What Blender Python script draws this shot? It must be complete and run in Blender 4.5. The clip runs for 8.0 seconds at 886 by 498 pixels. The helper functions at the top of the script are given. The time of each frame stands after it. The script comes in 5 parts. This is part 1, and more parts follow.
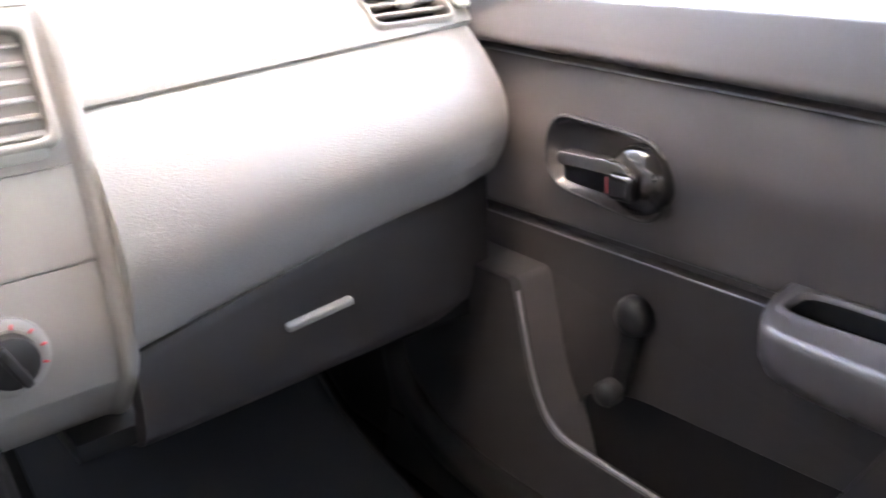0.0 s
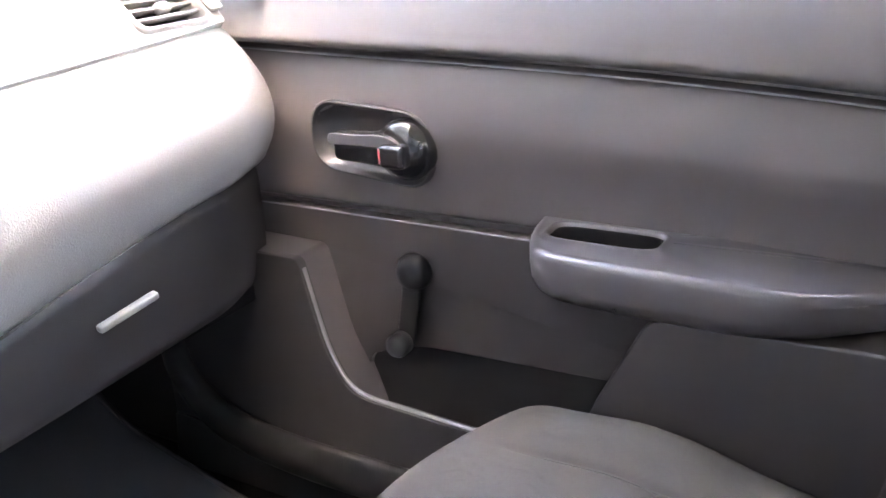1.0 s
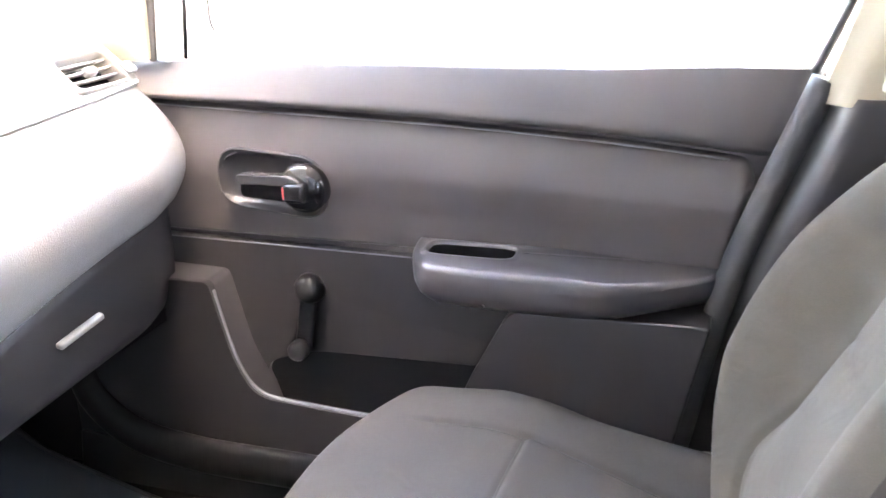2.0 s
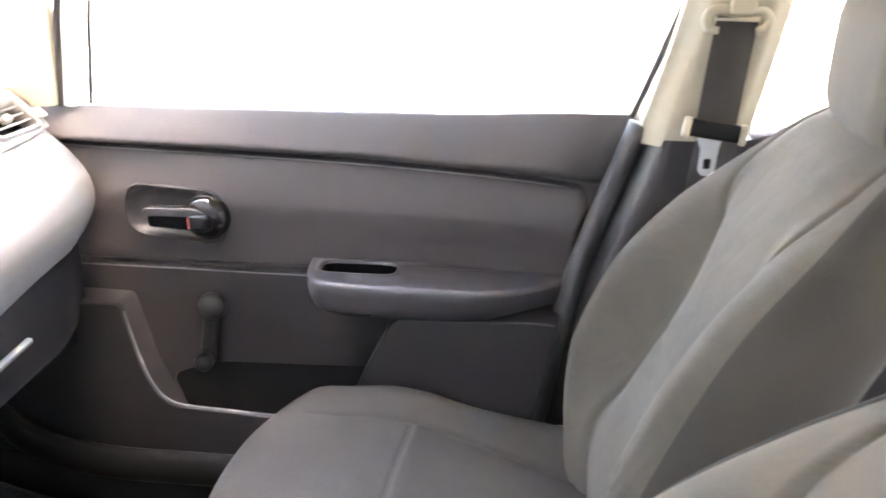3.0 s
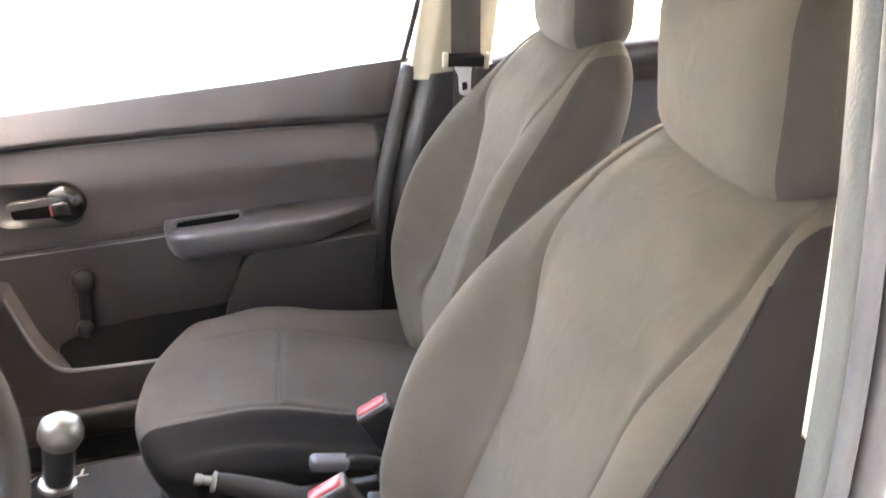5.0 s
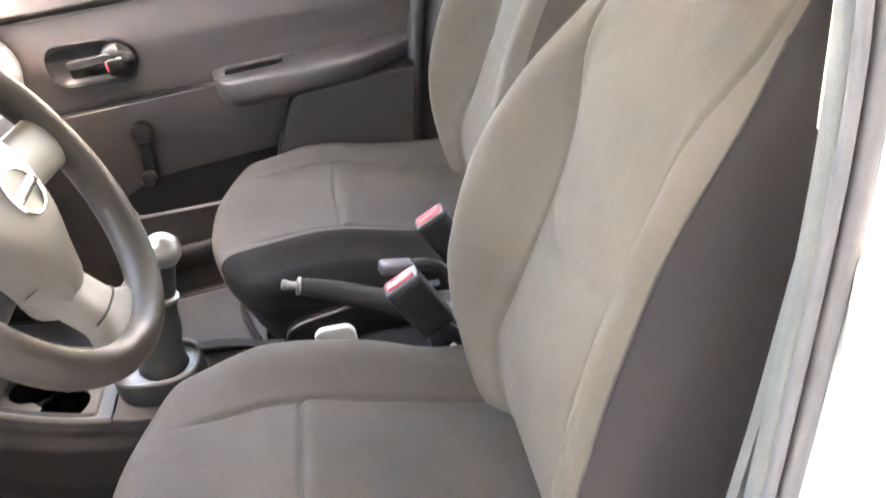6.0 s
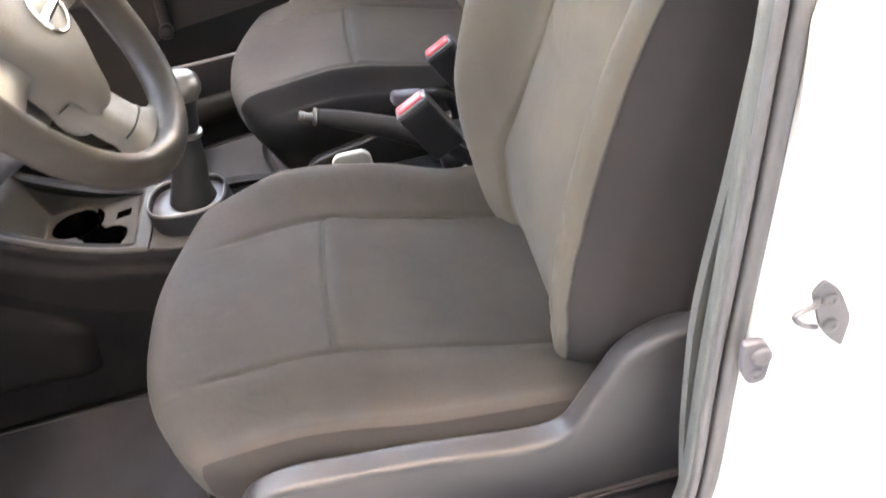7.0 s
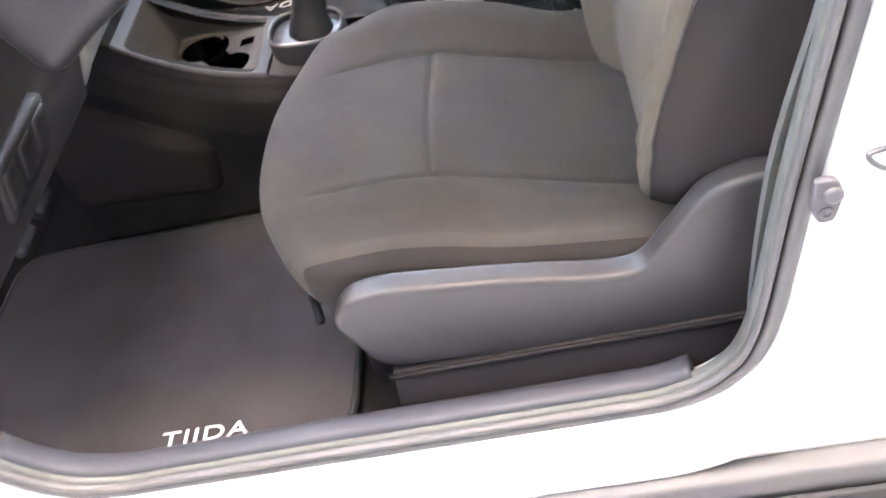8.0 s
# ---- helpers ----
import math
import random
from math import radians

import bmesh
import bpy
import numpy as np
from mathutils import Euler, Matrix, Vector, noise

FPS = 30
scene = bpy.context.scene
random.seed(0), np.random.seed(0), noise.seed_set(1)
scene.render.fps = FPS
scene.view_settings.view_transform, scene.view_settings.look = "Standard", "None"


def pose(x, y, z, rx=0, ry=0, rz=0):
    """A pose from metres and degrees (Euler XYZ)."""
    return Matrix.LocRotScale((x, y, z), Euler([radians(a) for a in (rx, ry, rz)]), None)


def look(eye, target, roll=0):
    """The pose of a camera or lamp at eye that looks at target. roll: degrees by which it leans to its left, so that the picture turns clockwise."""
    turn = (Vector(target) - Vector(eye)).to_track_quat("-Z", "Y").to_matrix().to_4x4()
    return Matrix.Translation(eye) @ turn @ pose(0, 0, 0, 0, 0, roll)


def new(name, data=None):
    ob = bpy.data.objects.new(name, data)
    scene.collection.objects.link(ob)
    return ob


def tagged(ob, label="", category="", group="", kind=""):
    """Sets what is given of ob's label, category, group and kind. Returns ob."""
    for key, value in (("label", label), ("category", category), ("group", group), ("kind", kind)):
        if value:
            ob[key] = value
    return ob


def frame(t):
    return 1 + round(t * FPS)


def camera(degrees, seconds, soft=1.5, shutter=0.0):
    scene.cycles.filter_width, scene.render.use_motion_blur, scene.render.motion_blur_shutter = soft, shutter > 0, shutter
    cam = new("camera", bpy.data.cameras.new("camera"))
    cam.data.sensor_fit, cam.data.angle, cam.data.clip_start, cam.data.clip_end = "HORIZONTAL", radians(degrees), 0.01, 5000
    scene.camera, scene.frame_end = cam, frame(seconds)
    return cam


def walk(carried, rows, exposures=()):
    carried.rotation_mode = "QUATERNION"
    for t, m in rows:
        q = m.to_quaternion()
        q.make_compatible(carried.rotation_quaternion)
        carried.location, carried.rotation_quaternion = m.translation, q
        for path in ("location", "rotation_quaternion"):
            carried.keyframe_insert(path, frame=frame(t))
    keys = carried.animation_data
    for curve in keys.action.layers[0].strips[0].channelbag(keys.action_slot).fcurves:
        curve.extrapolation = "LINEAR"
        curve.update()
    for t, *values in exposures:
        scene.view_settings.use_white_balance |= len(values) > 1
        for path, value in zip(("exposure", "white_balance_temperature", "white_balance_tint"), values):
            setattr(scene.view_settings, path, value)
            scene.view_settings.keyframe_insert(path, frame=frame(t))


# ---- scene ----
cam = camera(51.9, 8.0, 1.5, 0.35)
PATH = [
    (0, (0.305, -0.011, 1.062), (-1.185, 1.11, 0.339), -3.1),
    (0.5, (0.298, -0.069, 1.051), (-0.891, 1.362, 0.318), -3.3),
    (1, (0.298, -0.165, 1.055), (-0.697, 1.411, 0.33), -4.0),
    (1.5, (0.306, -0.306, 1.082), (-0.465, 1.408, 0.398), -2.5),
    (3, (0.302, -0.625, 1.23), (0.019, 1.232, 0.544), -0.4),
    (3.5, (0.318, -0.729, 1.247), (0.309, 1.17, 0.622), 1.3),
    (4, (0.326, -0.827, 1.266), (0.462, 1.078, 0.673), 0.4),
    (5.5, (0.185, -1.064, 1.279), (0.335, 0.713, 0.373), -9.8),
    (6, (0.17, -1.123, 1.275), (0.262, 0.59, 0.245), -12.0),
    (6.5, (0.162, -1.161, 1.267), (0.199, 0.469, 0.108), -14.8),
    (7, (0.171, -1.218, 1.247), (0.136, 0.353, 0.011), -16.7),
    (7.5, (0.176, -1.266, 1.239), (0.0, 0.228, -0.079), -18.3),
    (8, (0.194, -1.29, 1.241), (-0.158, 0.115, -0.137), -20.8),
]
walk(cam, [(t, look(eye, target, roll)) for t, eye, target, roll in PATH], [
    (0.0, 6.02, 8000, 14), (0.5, 6.42, 7900, 14), (1.0, 6.80, 7800, 15), (1.7, 7.08, 7800, 15), (3.0, 6.50, 8000, 14), (3.5, 6.28, 8400, 14), (4.2, 5.65, 8500, 14),
    (5.5, 6.95, 8900, 14), (6.5, 6.90, 8900, 14), (7.0, 6.60, 9100, 15), (7.5, 6.42, 9000, 16), (8.0, 6.50, 8300, 16)])

# ---- world, sun, exposure ----
SUN_ELEVATION, SUN_AZIMUTH = 60.0, -62.0   # azimuth in the plan, counter-clockwise from +x
world = bpy.data.worlds.new("world")
scene.world = world
world.use_nodes = True
wn, wl = world.node_tree.nodes, world.node_tree.links
sky = wn.new("ShaderNodeTexSky")
sky.sky_type = 'NISHITA'
sky.sun_disc = False
sky.sun_elevation = radians(SUN_ELEVATION)
sky.sun_rotation = radians(90 - SUN_AZIMUTH)
sky.dust_density = 4.0
wl.new(sky.outputs[0], wn["Background"].inputs[0])
wn["Background"].inputs[1].default_value = 0.15
sun = new("sun", bpy.data.lights.new("sun", 'SUN'))
sun.data.energy, sun.data.angle, sun.data.color = 1.5, radians(8), (1.0, 0.97, 0.93)
a, e = radians(SUN_AZIMUTH), radians(SUN_ELEVATION)
sun.matrix_world = look((6 * math.cos(a) * math.cos(e), 6 * math.sin(a) * math.cos(e), 6 * math.sin(e)), (0, 0, 0))

# ---- materials ----
def mat(name, color, rough=0.5, metal=0.0, vary=0.15, grain=900.0, bump=0.15, spot=6.0, sheen=0.0, weave=0.0, coat=0.0, wrinkle=0.0, spec=0.5):
    """A surface with fine relief (grain, per metre), broad uneven tone (spot) and slightly uneven gloss."""
    m = bpy.data.materials.new(name)
    m.use_nodes = True
    n, l = m.node_tree.nodes, m.node_tree.links
    b = n["Principled BSDF"]
    tc = n.new("ShaderNodeTexCoord")
    big = n.new("ShaderNodeTexNoise"); big.inputs["Scale"].default_value = spot; big.inputs["Detail"].default_value = 5
    fine = n.new("ShaderNodeTexNoise"); fine.inputs["Scale"].default_value = grain; fine.inputs["Detail"].default_value = 2
    l.new(tc.outputs["Object"], big.inputs["Vector"]); l.new(tc.outputs["Object"], fine.inputs["Vector"])
    add = n.new("ShaderNodeMath"); add.operation = 'ADD'
    half = n.new("ShaderNodeMath"); half.operation = 'MULTIPLY'; half.inputs[1].default_value = 0.5
    l.new(fine.outputs["Fac"], half.inputs[0]); l.new(big.outputs["Fac"], add.inputs[0]); l.new(half.outputs[0], add.inputs[1])
    ramp = n.new("ShaderNodeMapRange")
    ramp.inputs["From Min"].default_value, ramp.inputs["From Max"].default_value = 0.45, 1.05
    ramp.inputs["To Min"].default_value, ramp.inputs["To Max"].default_value = 1 - vary, 1 + vary
    l.new(add.outputs[0], ramp.inputs["Value"])
    mul = n.new("ShaderNodeVectorMath"); mul.operation = 'SCALE'
    mul.inputs[0].default_value = color
    l.new(ramp.outputs[0], mul.inputs["Scale"])
    l.new(mul.outputs["Vector"], b.inputs["Base Color"])
    rr = n.new("ShaderNodeMapRange")
    rr.inputs["To Min"].default_value, rr.inputs["To Max"].default_value = max(rough - 0.08, 0.02), min(rough + 0.08, 1)
    l.new(big.outputs["Fac"], rr.inputs["Value"]); l.new(rr.outputs[0], b.inputs["Roughness"])
    b.inputs["Metallic"].default_value = metal
    b.inputs["Specular IOR Level"].default_value = spec
    b.inputs["Sheen Weight"].default_value = sheen
    b.inputs["Sheen Roughness"].default_value = 0.6
    b.inputs["Coat Weight"].default_value = coat
    height = fine.outputs["Fac"]
    if weave:
        wx = n.new("ShaderNodeTexWave"); wx.inputs["Scale"].default_value = weave; wx.inputs["Distortion"].default_value = 1.5
        wx.bands_direction = 'Y'
        wz = n.new("ShaderNodeTexWave"); wz.inputs["Scale"].default_value = weave; wz.inputs["Distortion"].default_value = 1.5
        wz.bands_direction = 'DIAGONAL'
        for w in (wx, wz):
            l.new(tc.outputs["Object"], w.inputs["Vector"])
        mix = n.new("ShaderNodeMath"); mix.operation = 'MAXIMUM'
        l.new(wx.outputs["Fac"], mix.inputs[0]); l.new(wz.outputs["Fac"], mix.inputs[1])
        mix2 = n.new("ShaderNodeMath"); mix2.operation = 'ADD'
        l.new(mix.outputs[0], mix2.inputs[0]); l.new(fine.outputs["Fac"], mix2.inputs[1])
        height = mix2.outputs[0]
    bp = n.new("ShaderNodeBump"); bp.inputs["Strength"].default_value = bump; bp.inputs["Distance"].default_value = 0.001
    if wrinkle:
        wr = n.new("ShaderNodeTexNoise"); wr.inputs["Scale"].default_value = 22; wr.inputs["Detail"].default_value = 3
        wr.inputs["Distortion"].default_value = 1.2
        l.new(tc.outputs["Object"], wr.inputs["Vector"])
        wb = n.new("ShaderNodeBump"); wb.inputs["Strength"].default_value = wrinkle; wb.inputs["Distance"].default_value = 0.006
        l.new(wr.outputs["Fac"], wb.inputs["Height"]); l.new(wb.outputs[0], bp.inputs["Normal"])
    l.new(height, bp.inputs["Height"]); l.new(bp.outputs[0], b.inputs["Normal"])
    return m

M_DOOR = mat("door plastic", (0.075, 0.0650, 0.0650), 0.42, grain=1100, bump=0.25, vary=0.08)
M_DOOR_TOP = mat("upper door plastic", (0.072, 0.0635, 0.0625), 0.6, grain=1100, bump=0.25, vary=0.08)
# door plastic again, darkened where less light reaches
M_DOOR_LOW = mat("shade-toned door plastic", (0.026, 0.0225, 0.0232), 0.36, grain=900, bump=0.2, vary=0.08)
M_DASH = mat("dashboard plastic", (0.165, 0.153, 0.142), 0.46, grain=520, bump=0.5, vary=0.06)
M_DASHLOW = mat("lower dashboard plastic", (0.0174, 0.0155, 0.0155), 0.6, grain=800, bump=0.25, vary=0.1, spec=0.2)
M_ARM = mat("smooth door plastic", (0.056, 0.051, 0.0545), 0.37, grain=900, bump=0.12, vary=0.08)
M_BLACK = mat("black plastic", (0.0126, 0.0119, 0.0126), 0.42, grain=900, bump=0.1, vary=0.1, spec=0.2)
# almost no albedo: the shade in the wells is put into the colour
M_WELL = mat("near-black well shade", (0.0006, 0.0006, 0.0006), 1.0, vary=0.1, spec=0.0)
M_GLOSS = mat("glossy black plastic", (0.014, 0.013, 0.014), 0.14, grain=300, bump=0.02, vary=0.05)
# near-black tone that paints shade into recesses
M_DARK = mat("shade-black cavity plastic", (0.004, 0.004, 0.0045), 0.8, vary=0.1, spec=0.08)
M_BEZEL = mat("satin black plastic", (0.034, 0.030, 0.031), 0.42, grain=300, bump=0.03, vary=0.06)
M_LEVER = mat("smoked lever plastic", (0.056, 0.0532, 0.0549), 0.18, grain=300, bump=0.02, vary=0.05)
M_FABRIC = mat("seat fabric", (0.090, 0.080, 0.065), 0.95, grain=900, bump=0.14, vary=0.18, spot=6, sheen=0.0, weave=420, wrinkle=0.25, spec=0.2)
# seat fabric darkened because cushions get less windscreen light; blotches are wear
M_SEAT = mat("shade-toned worn cushion fabric", (0.052, 0.0462, 0.0412), 0.95, grain=900, bump=0.14, vary=0.24, spot=6, sheen=0.0, weave=420, wrinkle=0.25, spec=0.2)
M_SIDE = mat("seat side fabric", (0.025, 0.022, 0.022), 0.9, grain=700, bump=0.3, vary=0.12, spot=8, sheen=0.0, spec=0.2)
# cushion side tones: the same seat cover with shade painted in
M_CUSHION_SIDE = mat("shaded cushion side fabric", (0.026, 0.023, 0.022), 0.9, grain=700, bump=0.3, vary=0.12, spot=8, sheen=0.0, spec=0.2)
M_BOLSTER_SHADE = mat("near-black shaded bolster fabric", (0.0085, 0.0075, 0.0075), 0.95, grain=700, bump=0.3, vary=0.12, spot=8, spec=0.1)
# seat fabric with the shade of sideways faces in its colour
M_FLANK = mat("shaded woven side fabric", (0.050, 0.044, 0.037), 0.95, grain=900, bump=0.2, vary=0.15, spot=7, weave=420, spec=0.2)
M_STITCH = mat("seam thread", (0.040, 0.036, 0.032), 0.9, vary=0.1)
M_TRIM = mat("seat base plastic", (0.0255, 0.0248, 0.0265), 0.42, grain=1000, bump=0.2, vary=0.08)
M_SILL = mat("sill trim plastic", (0.024, 0.026, 0.033), 0.58, grain=1000, bump=0.15, vary=0.12, spot=12)
M_INNER = mat("inner sill plastic", (0.0075, 0.0068, 0.0078), 0.5, vary=0.1, spec=0.12)
M_CARPET = mat("carpet", (0.010, 0.009, 0.0088), 1.0, grain=700, bump=1.0, vary=0.35, spot=14, spec=0.06)
M_PTRIM = mat("grained pillar plastic", (0.060, 0.064, 0.060), 0.6, grain=500, bump=0.6, vary=0.15, spot=25)
# pale tone that paints the light caught by door edges
M_GLINT = mat("painted edge glint", (0.15, 0.151, 0.162), 0.40, vary=0.1, spot=30, bump=0.02)
M_MAT = mat("floor mat", (0.035, 0.031, 0.032), 0.98, grain=800, bump=0.9, vary=0.3, spot=10, spec=0.2)
M_SILVER = mat("silver painted plastic", (0.036, 0.0315, 0.0265), 0.5, metal=0.2, vary=0.05, bump=0.05, spec=0.22)
M_CHROME = mat("chrome", (0.78, 0.78, 0.78), 0.12, metal=1.0, vary=0.04, bump=0.0)
M_STACK = mat("warm grey plastic", (0.155, 0.142, 0.130), 0.45, grain=600, bump=0.1, vary=0.05)
M_SATIN = mat("satin metal paint", (0.15, 0.14, 0.128), 0.42, metal=0.8, vary=0.06, bump=0.05)
M_STEEL = mat("zinc plated steel", (0.07, 0.068, 0.072), 0.45, metal=0.5, vary=0.2, spot=60, bump=0.05)
M_RED = mat("red plastic", (0.434, 0.035, 0.042), 0.3, vary=0.05, bump=0.02)
M_BEIGE = mat("beige pillar trim", (0.4092, 0.363, 0.2706), 0.6, grain=700, bump=0.2, vary=0.05)
M_BELT = mat("seat belt webbing", (0.0476, 0.042, 0.0381), 0.8, grain=900, bump=0.4, vary=0.08, weave=300)
M_PAINT = mat("white car paint", (0.82, 0.82, 0.80), 0.25, vary=0.015, bump=0.0, coat=0.6)
M_SEAL = mat("rubber seal", (0.0448, 0.0437, 0.0448), 0.55, grain=500, bump=0.2, vary=0.2, spot=20)
M_SEALPALE = mat("pale worn rubber", (0.062, 0.061, 0.062), 0.55, grain=500, bump=0.2, vary=0.2, spot=20)
M_ZINC = mat("bright zinc plating", (0.085, 0.084, 0.088), 0.42, metal=0.6, vary=0.15, spot=60, bump=0.05)
M_SWITCH = mat("grey switch plastic", (0.060, 0.056, 0.062), 0.5, vary=0.08)
M_BIN = mat("dark tray plastic", (0.012, 0.0112, 0.011), 0.5, vary=0.08, spec=0.2)
M_SEALDARK = mat("dark rubber", (0.0196, 0.019, 0.019), 0.6, vary=0.15, spec=0.2)
M_LINER = mat("headliner", (0.406, 0.385, 0.336), 0.95, grain=900, bump=0.4, vary=0.05)
M_LEATHER = mat("gaiter leather", (0.0096, 0.0088, 0.0088), 0.6, grain=400, bump=0.4, vary=0.15, spec=0.2)
M_WHEEL = mat("steering wheel polyurethane", (0.072, 0.064, 0.054), 0.5, grain=700, bump=0.3, vary=0.08)
M_RIM = mat("worn rim polyurethane", (0.027, 0.0222, 0.019), 0.5, grain=700, bump=0.3, vary=0.12, spot=20, spec=0.14)
# lower dashboard tone darkened further, with the footwell shade painted in
M_KNEE = mat("shade-toned console plastic", (0.0105, 0.0090, 0.0086), 0.7, grain=800, bump=0.25, vary=0.1, spec=0.1)
M_RENDER = mat("grey cement render", (0.17, 0.163, 0.155), 0.95, grain=60, bump=0.5, vary=0.15, spot=0.9)
M_WHITE = mat("white print", (0.5625, 0.5625, 0.57), 0.6, vary=0.05)
M_GROUND = mat("pale worn concrete", (0.36, 0.35, 0.33), 0.9, grain=60, bump=0.5, vary=0.12, spot=0.8)
M_GLOVE = mat("glovebox plastic", (0.030, 0.0265, 0.0265), 0.55, grain=800, bump=0.25, vary=0.1, spec=0.3)
# darker still, for the shade low on the door
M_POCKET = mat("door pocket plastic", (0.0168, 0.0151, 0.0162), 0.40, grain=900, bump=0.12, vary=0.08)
M_MATBLUE = mat("rubber mat", (0.039, 0.041, 0.047), 0.85, grain=500, bump=0.3, vary=0.12, spec=0.1)
M_PALE = mat("worn pale plastic", (0.24, 0.232, 0.215), 0.5, vary=0.05)
M_PLASTER = mat("pale plaster", (0.72, 0.70, 0.66), 0.9, grain=80, bump=0.3, vary=0.08, spot=0.7)

M_GLASS = bpy.data.materials.new("window glass")
M_GLASS.use_nodes = True
g = M_GLASS.node_tree.nodes["Principled BSDF"]
g.inputs["Base Color"].default_value = (0.96, 0.98, 0.97, 1)
g.inputs["Roughness"].default_value = 0.02
g.inputs["Transmission Weight"].default_value = 1.0
g.inputs["IOR"].default_value = 1.45

# ---- building helpers ----
def mesh_of(name, verts, faces, mats, index=None, smooth=True):
    me = bpy.data.meshes.new(name)
    me.from_pydata([tuple(map(float, v)) for v in verts], [], [tuple(map(int, f)) for f in faces])
    for m in mats:
        me.materials.append(m)
    if index is not None:
        me.polygons.foreach_set("material_index", np.asarray(index, dtype=np.int32))
    me.polygons.foreach_set("use_smooth", np.full(len(me.polygons), smooth))
    me.update()
    return me

def part(name, me, parent=None, label="", sharp=None):
    """Links a mesh as one object, under a thing if one is given."""
    ob = new(name, me)
    if sharp is not None:
        me.set_sharp_from_angle(angle=radians(sharp))
    if parent is not None:
        ob.parent = parent
        ob.matrix_parent_inverse = parent.matrix_basis.inverted()
    if label:
        ob["label"] = label
    return ob

def thing(name, at, label, category, group="", kind=""):
    ob = new(name)
    ob.matrix_basis = Matrix.Translation(at)
    return tagged(ob, label, category, group, kind)

def rbox(hx, hy, hz, r, n, f=None, m=None, index=None, at=(0, 0, 0), turn=None):
    """A rounded box from six grids; f moves its points (array in, array out)."""
    mats = [m] if not isinstance(m, (list, tuple)) else list(m)
    h = np.array([hx, hy, hz])
    r = min(r, hx, hy, hz)
    pts, quads, base = [], [], 0
    for ax in range(3):
        u, v = (ax + 1) % 3, (ax + 2) % 3
        nu, nv = n[u], n[v]
        def ticks(k, hh):
            s = np.linspace(-1, 1, k + 1)
            inner = max(hh - r, 0)
            lin = s * hh
            return lin
        gu, gv = np.meshgrid(ticks(nu, h[u]), ticks(nv, h[v]), indexing='ij')
        for sg in (-1, 1):
            p = np.zeros((nu + 1, nv + 1, 3))
            p[..., u], p[..., v], p[..., ax] = gu, gv, sg * h[ax]
            pts.append(p.reshape(-1, 3))
            idx = np.arange((nu + 1) * (nv + 1)).reshape(nu + 1, nv + 1) + base
            q = np.stack([idx[:-1, :-1], idx[1:, :-1], idx[1:, 1:], idx[:-1, 1:]], -1).reshape(-1, 4)
            quads.append(q if sg > 0 else q[:, ::-1])
            base += (nu + 1) * (nv + 1)
    P, Q = np.concatenate(pts), np.concatenate(quads)
    key = np.round(P * 1e6).astype(np.int64)
    _, first, inv = np.unique(key, axis=0, return_index=True, return_inverse=True)
    inv = inv.reshape(-1)
    P, Q = P[first], inv[Q]
    ind = index(P[Q].mean(1)) if index is not None else None
    core = np.clip(P, -(h - r), h - r)
    d = P - core
    ln = np.linalg.norm(d, axis=1, keepdims=True)
    P = core + d / np.maximum(ln, 1e-9) * r
    if f is not None:
        P = f(P)
    if turn is not None:
        R = np.array(Euler([radians(t) for t in turn]).to_matrix())
        P = P @ R.T
    P = P + np.array(at)
    return mesh_of("shape", P, Q, mats, ind)

def join(*meshes):
    """Several meshes in one, with their materials."""
    V, F, I, mats = [], [], [], []
    for me in meshes:
        off = len(V)
        slot = []
        for m in me.materials:
            if m not in mats:
                mats.append(m)
            slot.append(mats.index(m))
        V += [tuple(v.co) for v in me.vertices]
        F += [tuple(i + off for i in p.vertices) for p in me.polygons]
        I += [slot[p.material_index] for p in me.polygons]
    return mesh_of("shape", V, F, mats, I)

def rounded(points, r, steps=5):
    """A closed polygon with its corners rounded; a third number in a point gives its own radius."""
    out, k = [], len(points)
    for i, p in enumerate(points):
        a, b, c = Vector(points[i - 1][:2]), Vector(p[:2]), Vector(points[(i + 1) % k][:2])
        rr = p[2] if len(p) > 2 else r
        d = min(rr, (a - b).length * 0.45, (c - b).length * 0.45)
        if d < 1e-5:
            out.append(tuple(b)); continue
        s, e2 = b + (a - b).normalized() * d, b + (c - b).normalized() * d
        for j in range(steps + 1):
            t = j / steps
            out.append(tuple((1 - t) ** 2 * s + 2 * t * (1 - t) * b + t * t * e2))
    return out

def prism(outline, axis, lo, hi, m, bevel=0.004, seg=3):
    """An outline in the two other axes, drawn out from lo to hi along axis, with rounded edges."""
    bm = bmesh.new()
    def place(p, w):
        return {'x': (w, p[0], p[1]), 'y': (p[0], w, p[1]), 'z': (p[0], p[1], w)}[axis]
    k = len(outline)
    A = [bm.verts.new(place(p, lo)) for p in outline]
    B = [bm.verts.new(place(p, hi)) for p in outline]
    caps = [bm.faces.new(A), bm.faces.new(B)]
    for i in range(k):
        bm.faces.new((A[i], A[(i + 1) % k], B[(i + 1) % k], B[i]))
    bmesh.ops.recalc_face_normals(bm, faces=bm.faces[:])
    if bevel:
        edges = list({ed for fc in caps for ed in fc.edges})
        bmesh.ops.bevel(bm, geom=edges, offset=bevel, segments=seg, profile=0.6, affect='EDGES', clamp_overlap=True)
    me = bpy.data.meshes.new("shape")
    bm.to_mesh(me); bm.free()
    me.materials.append(m)
    me.polygons.foreach_set("use_smooth", np.full(len(me.polygons), True))
    me.set_sharp_from_angle(angle=radians(40))
    return me

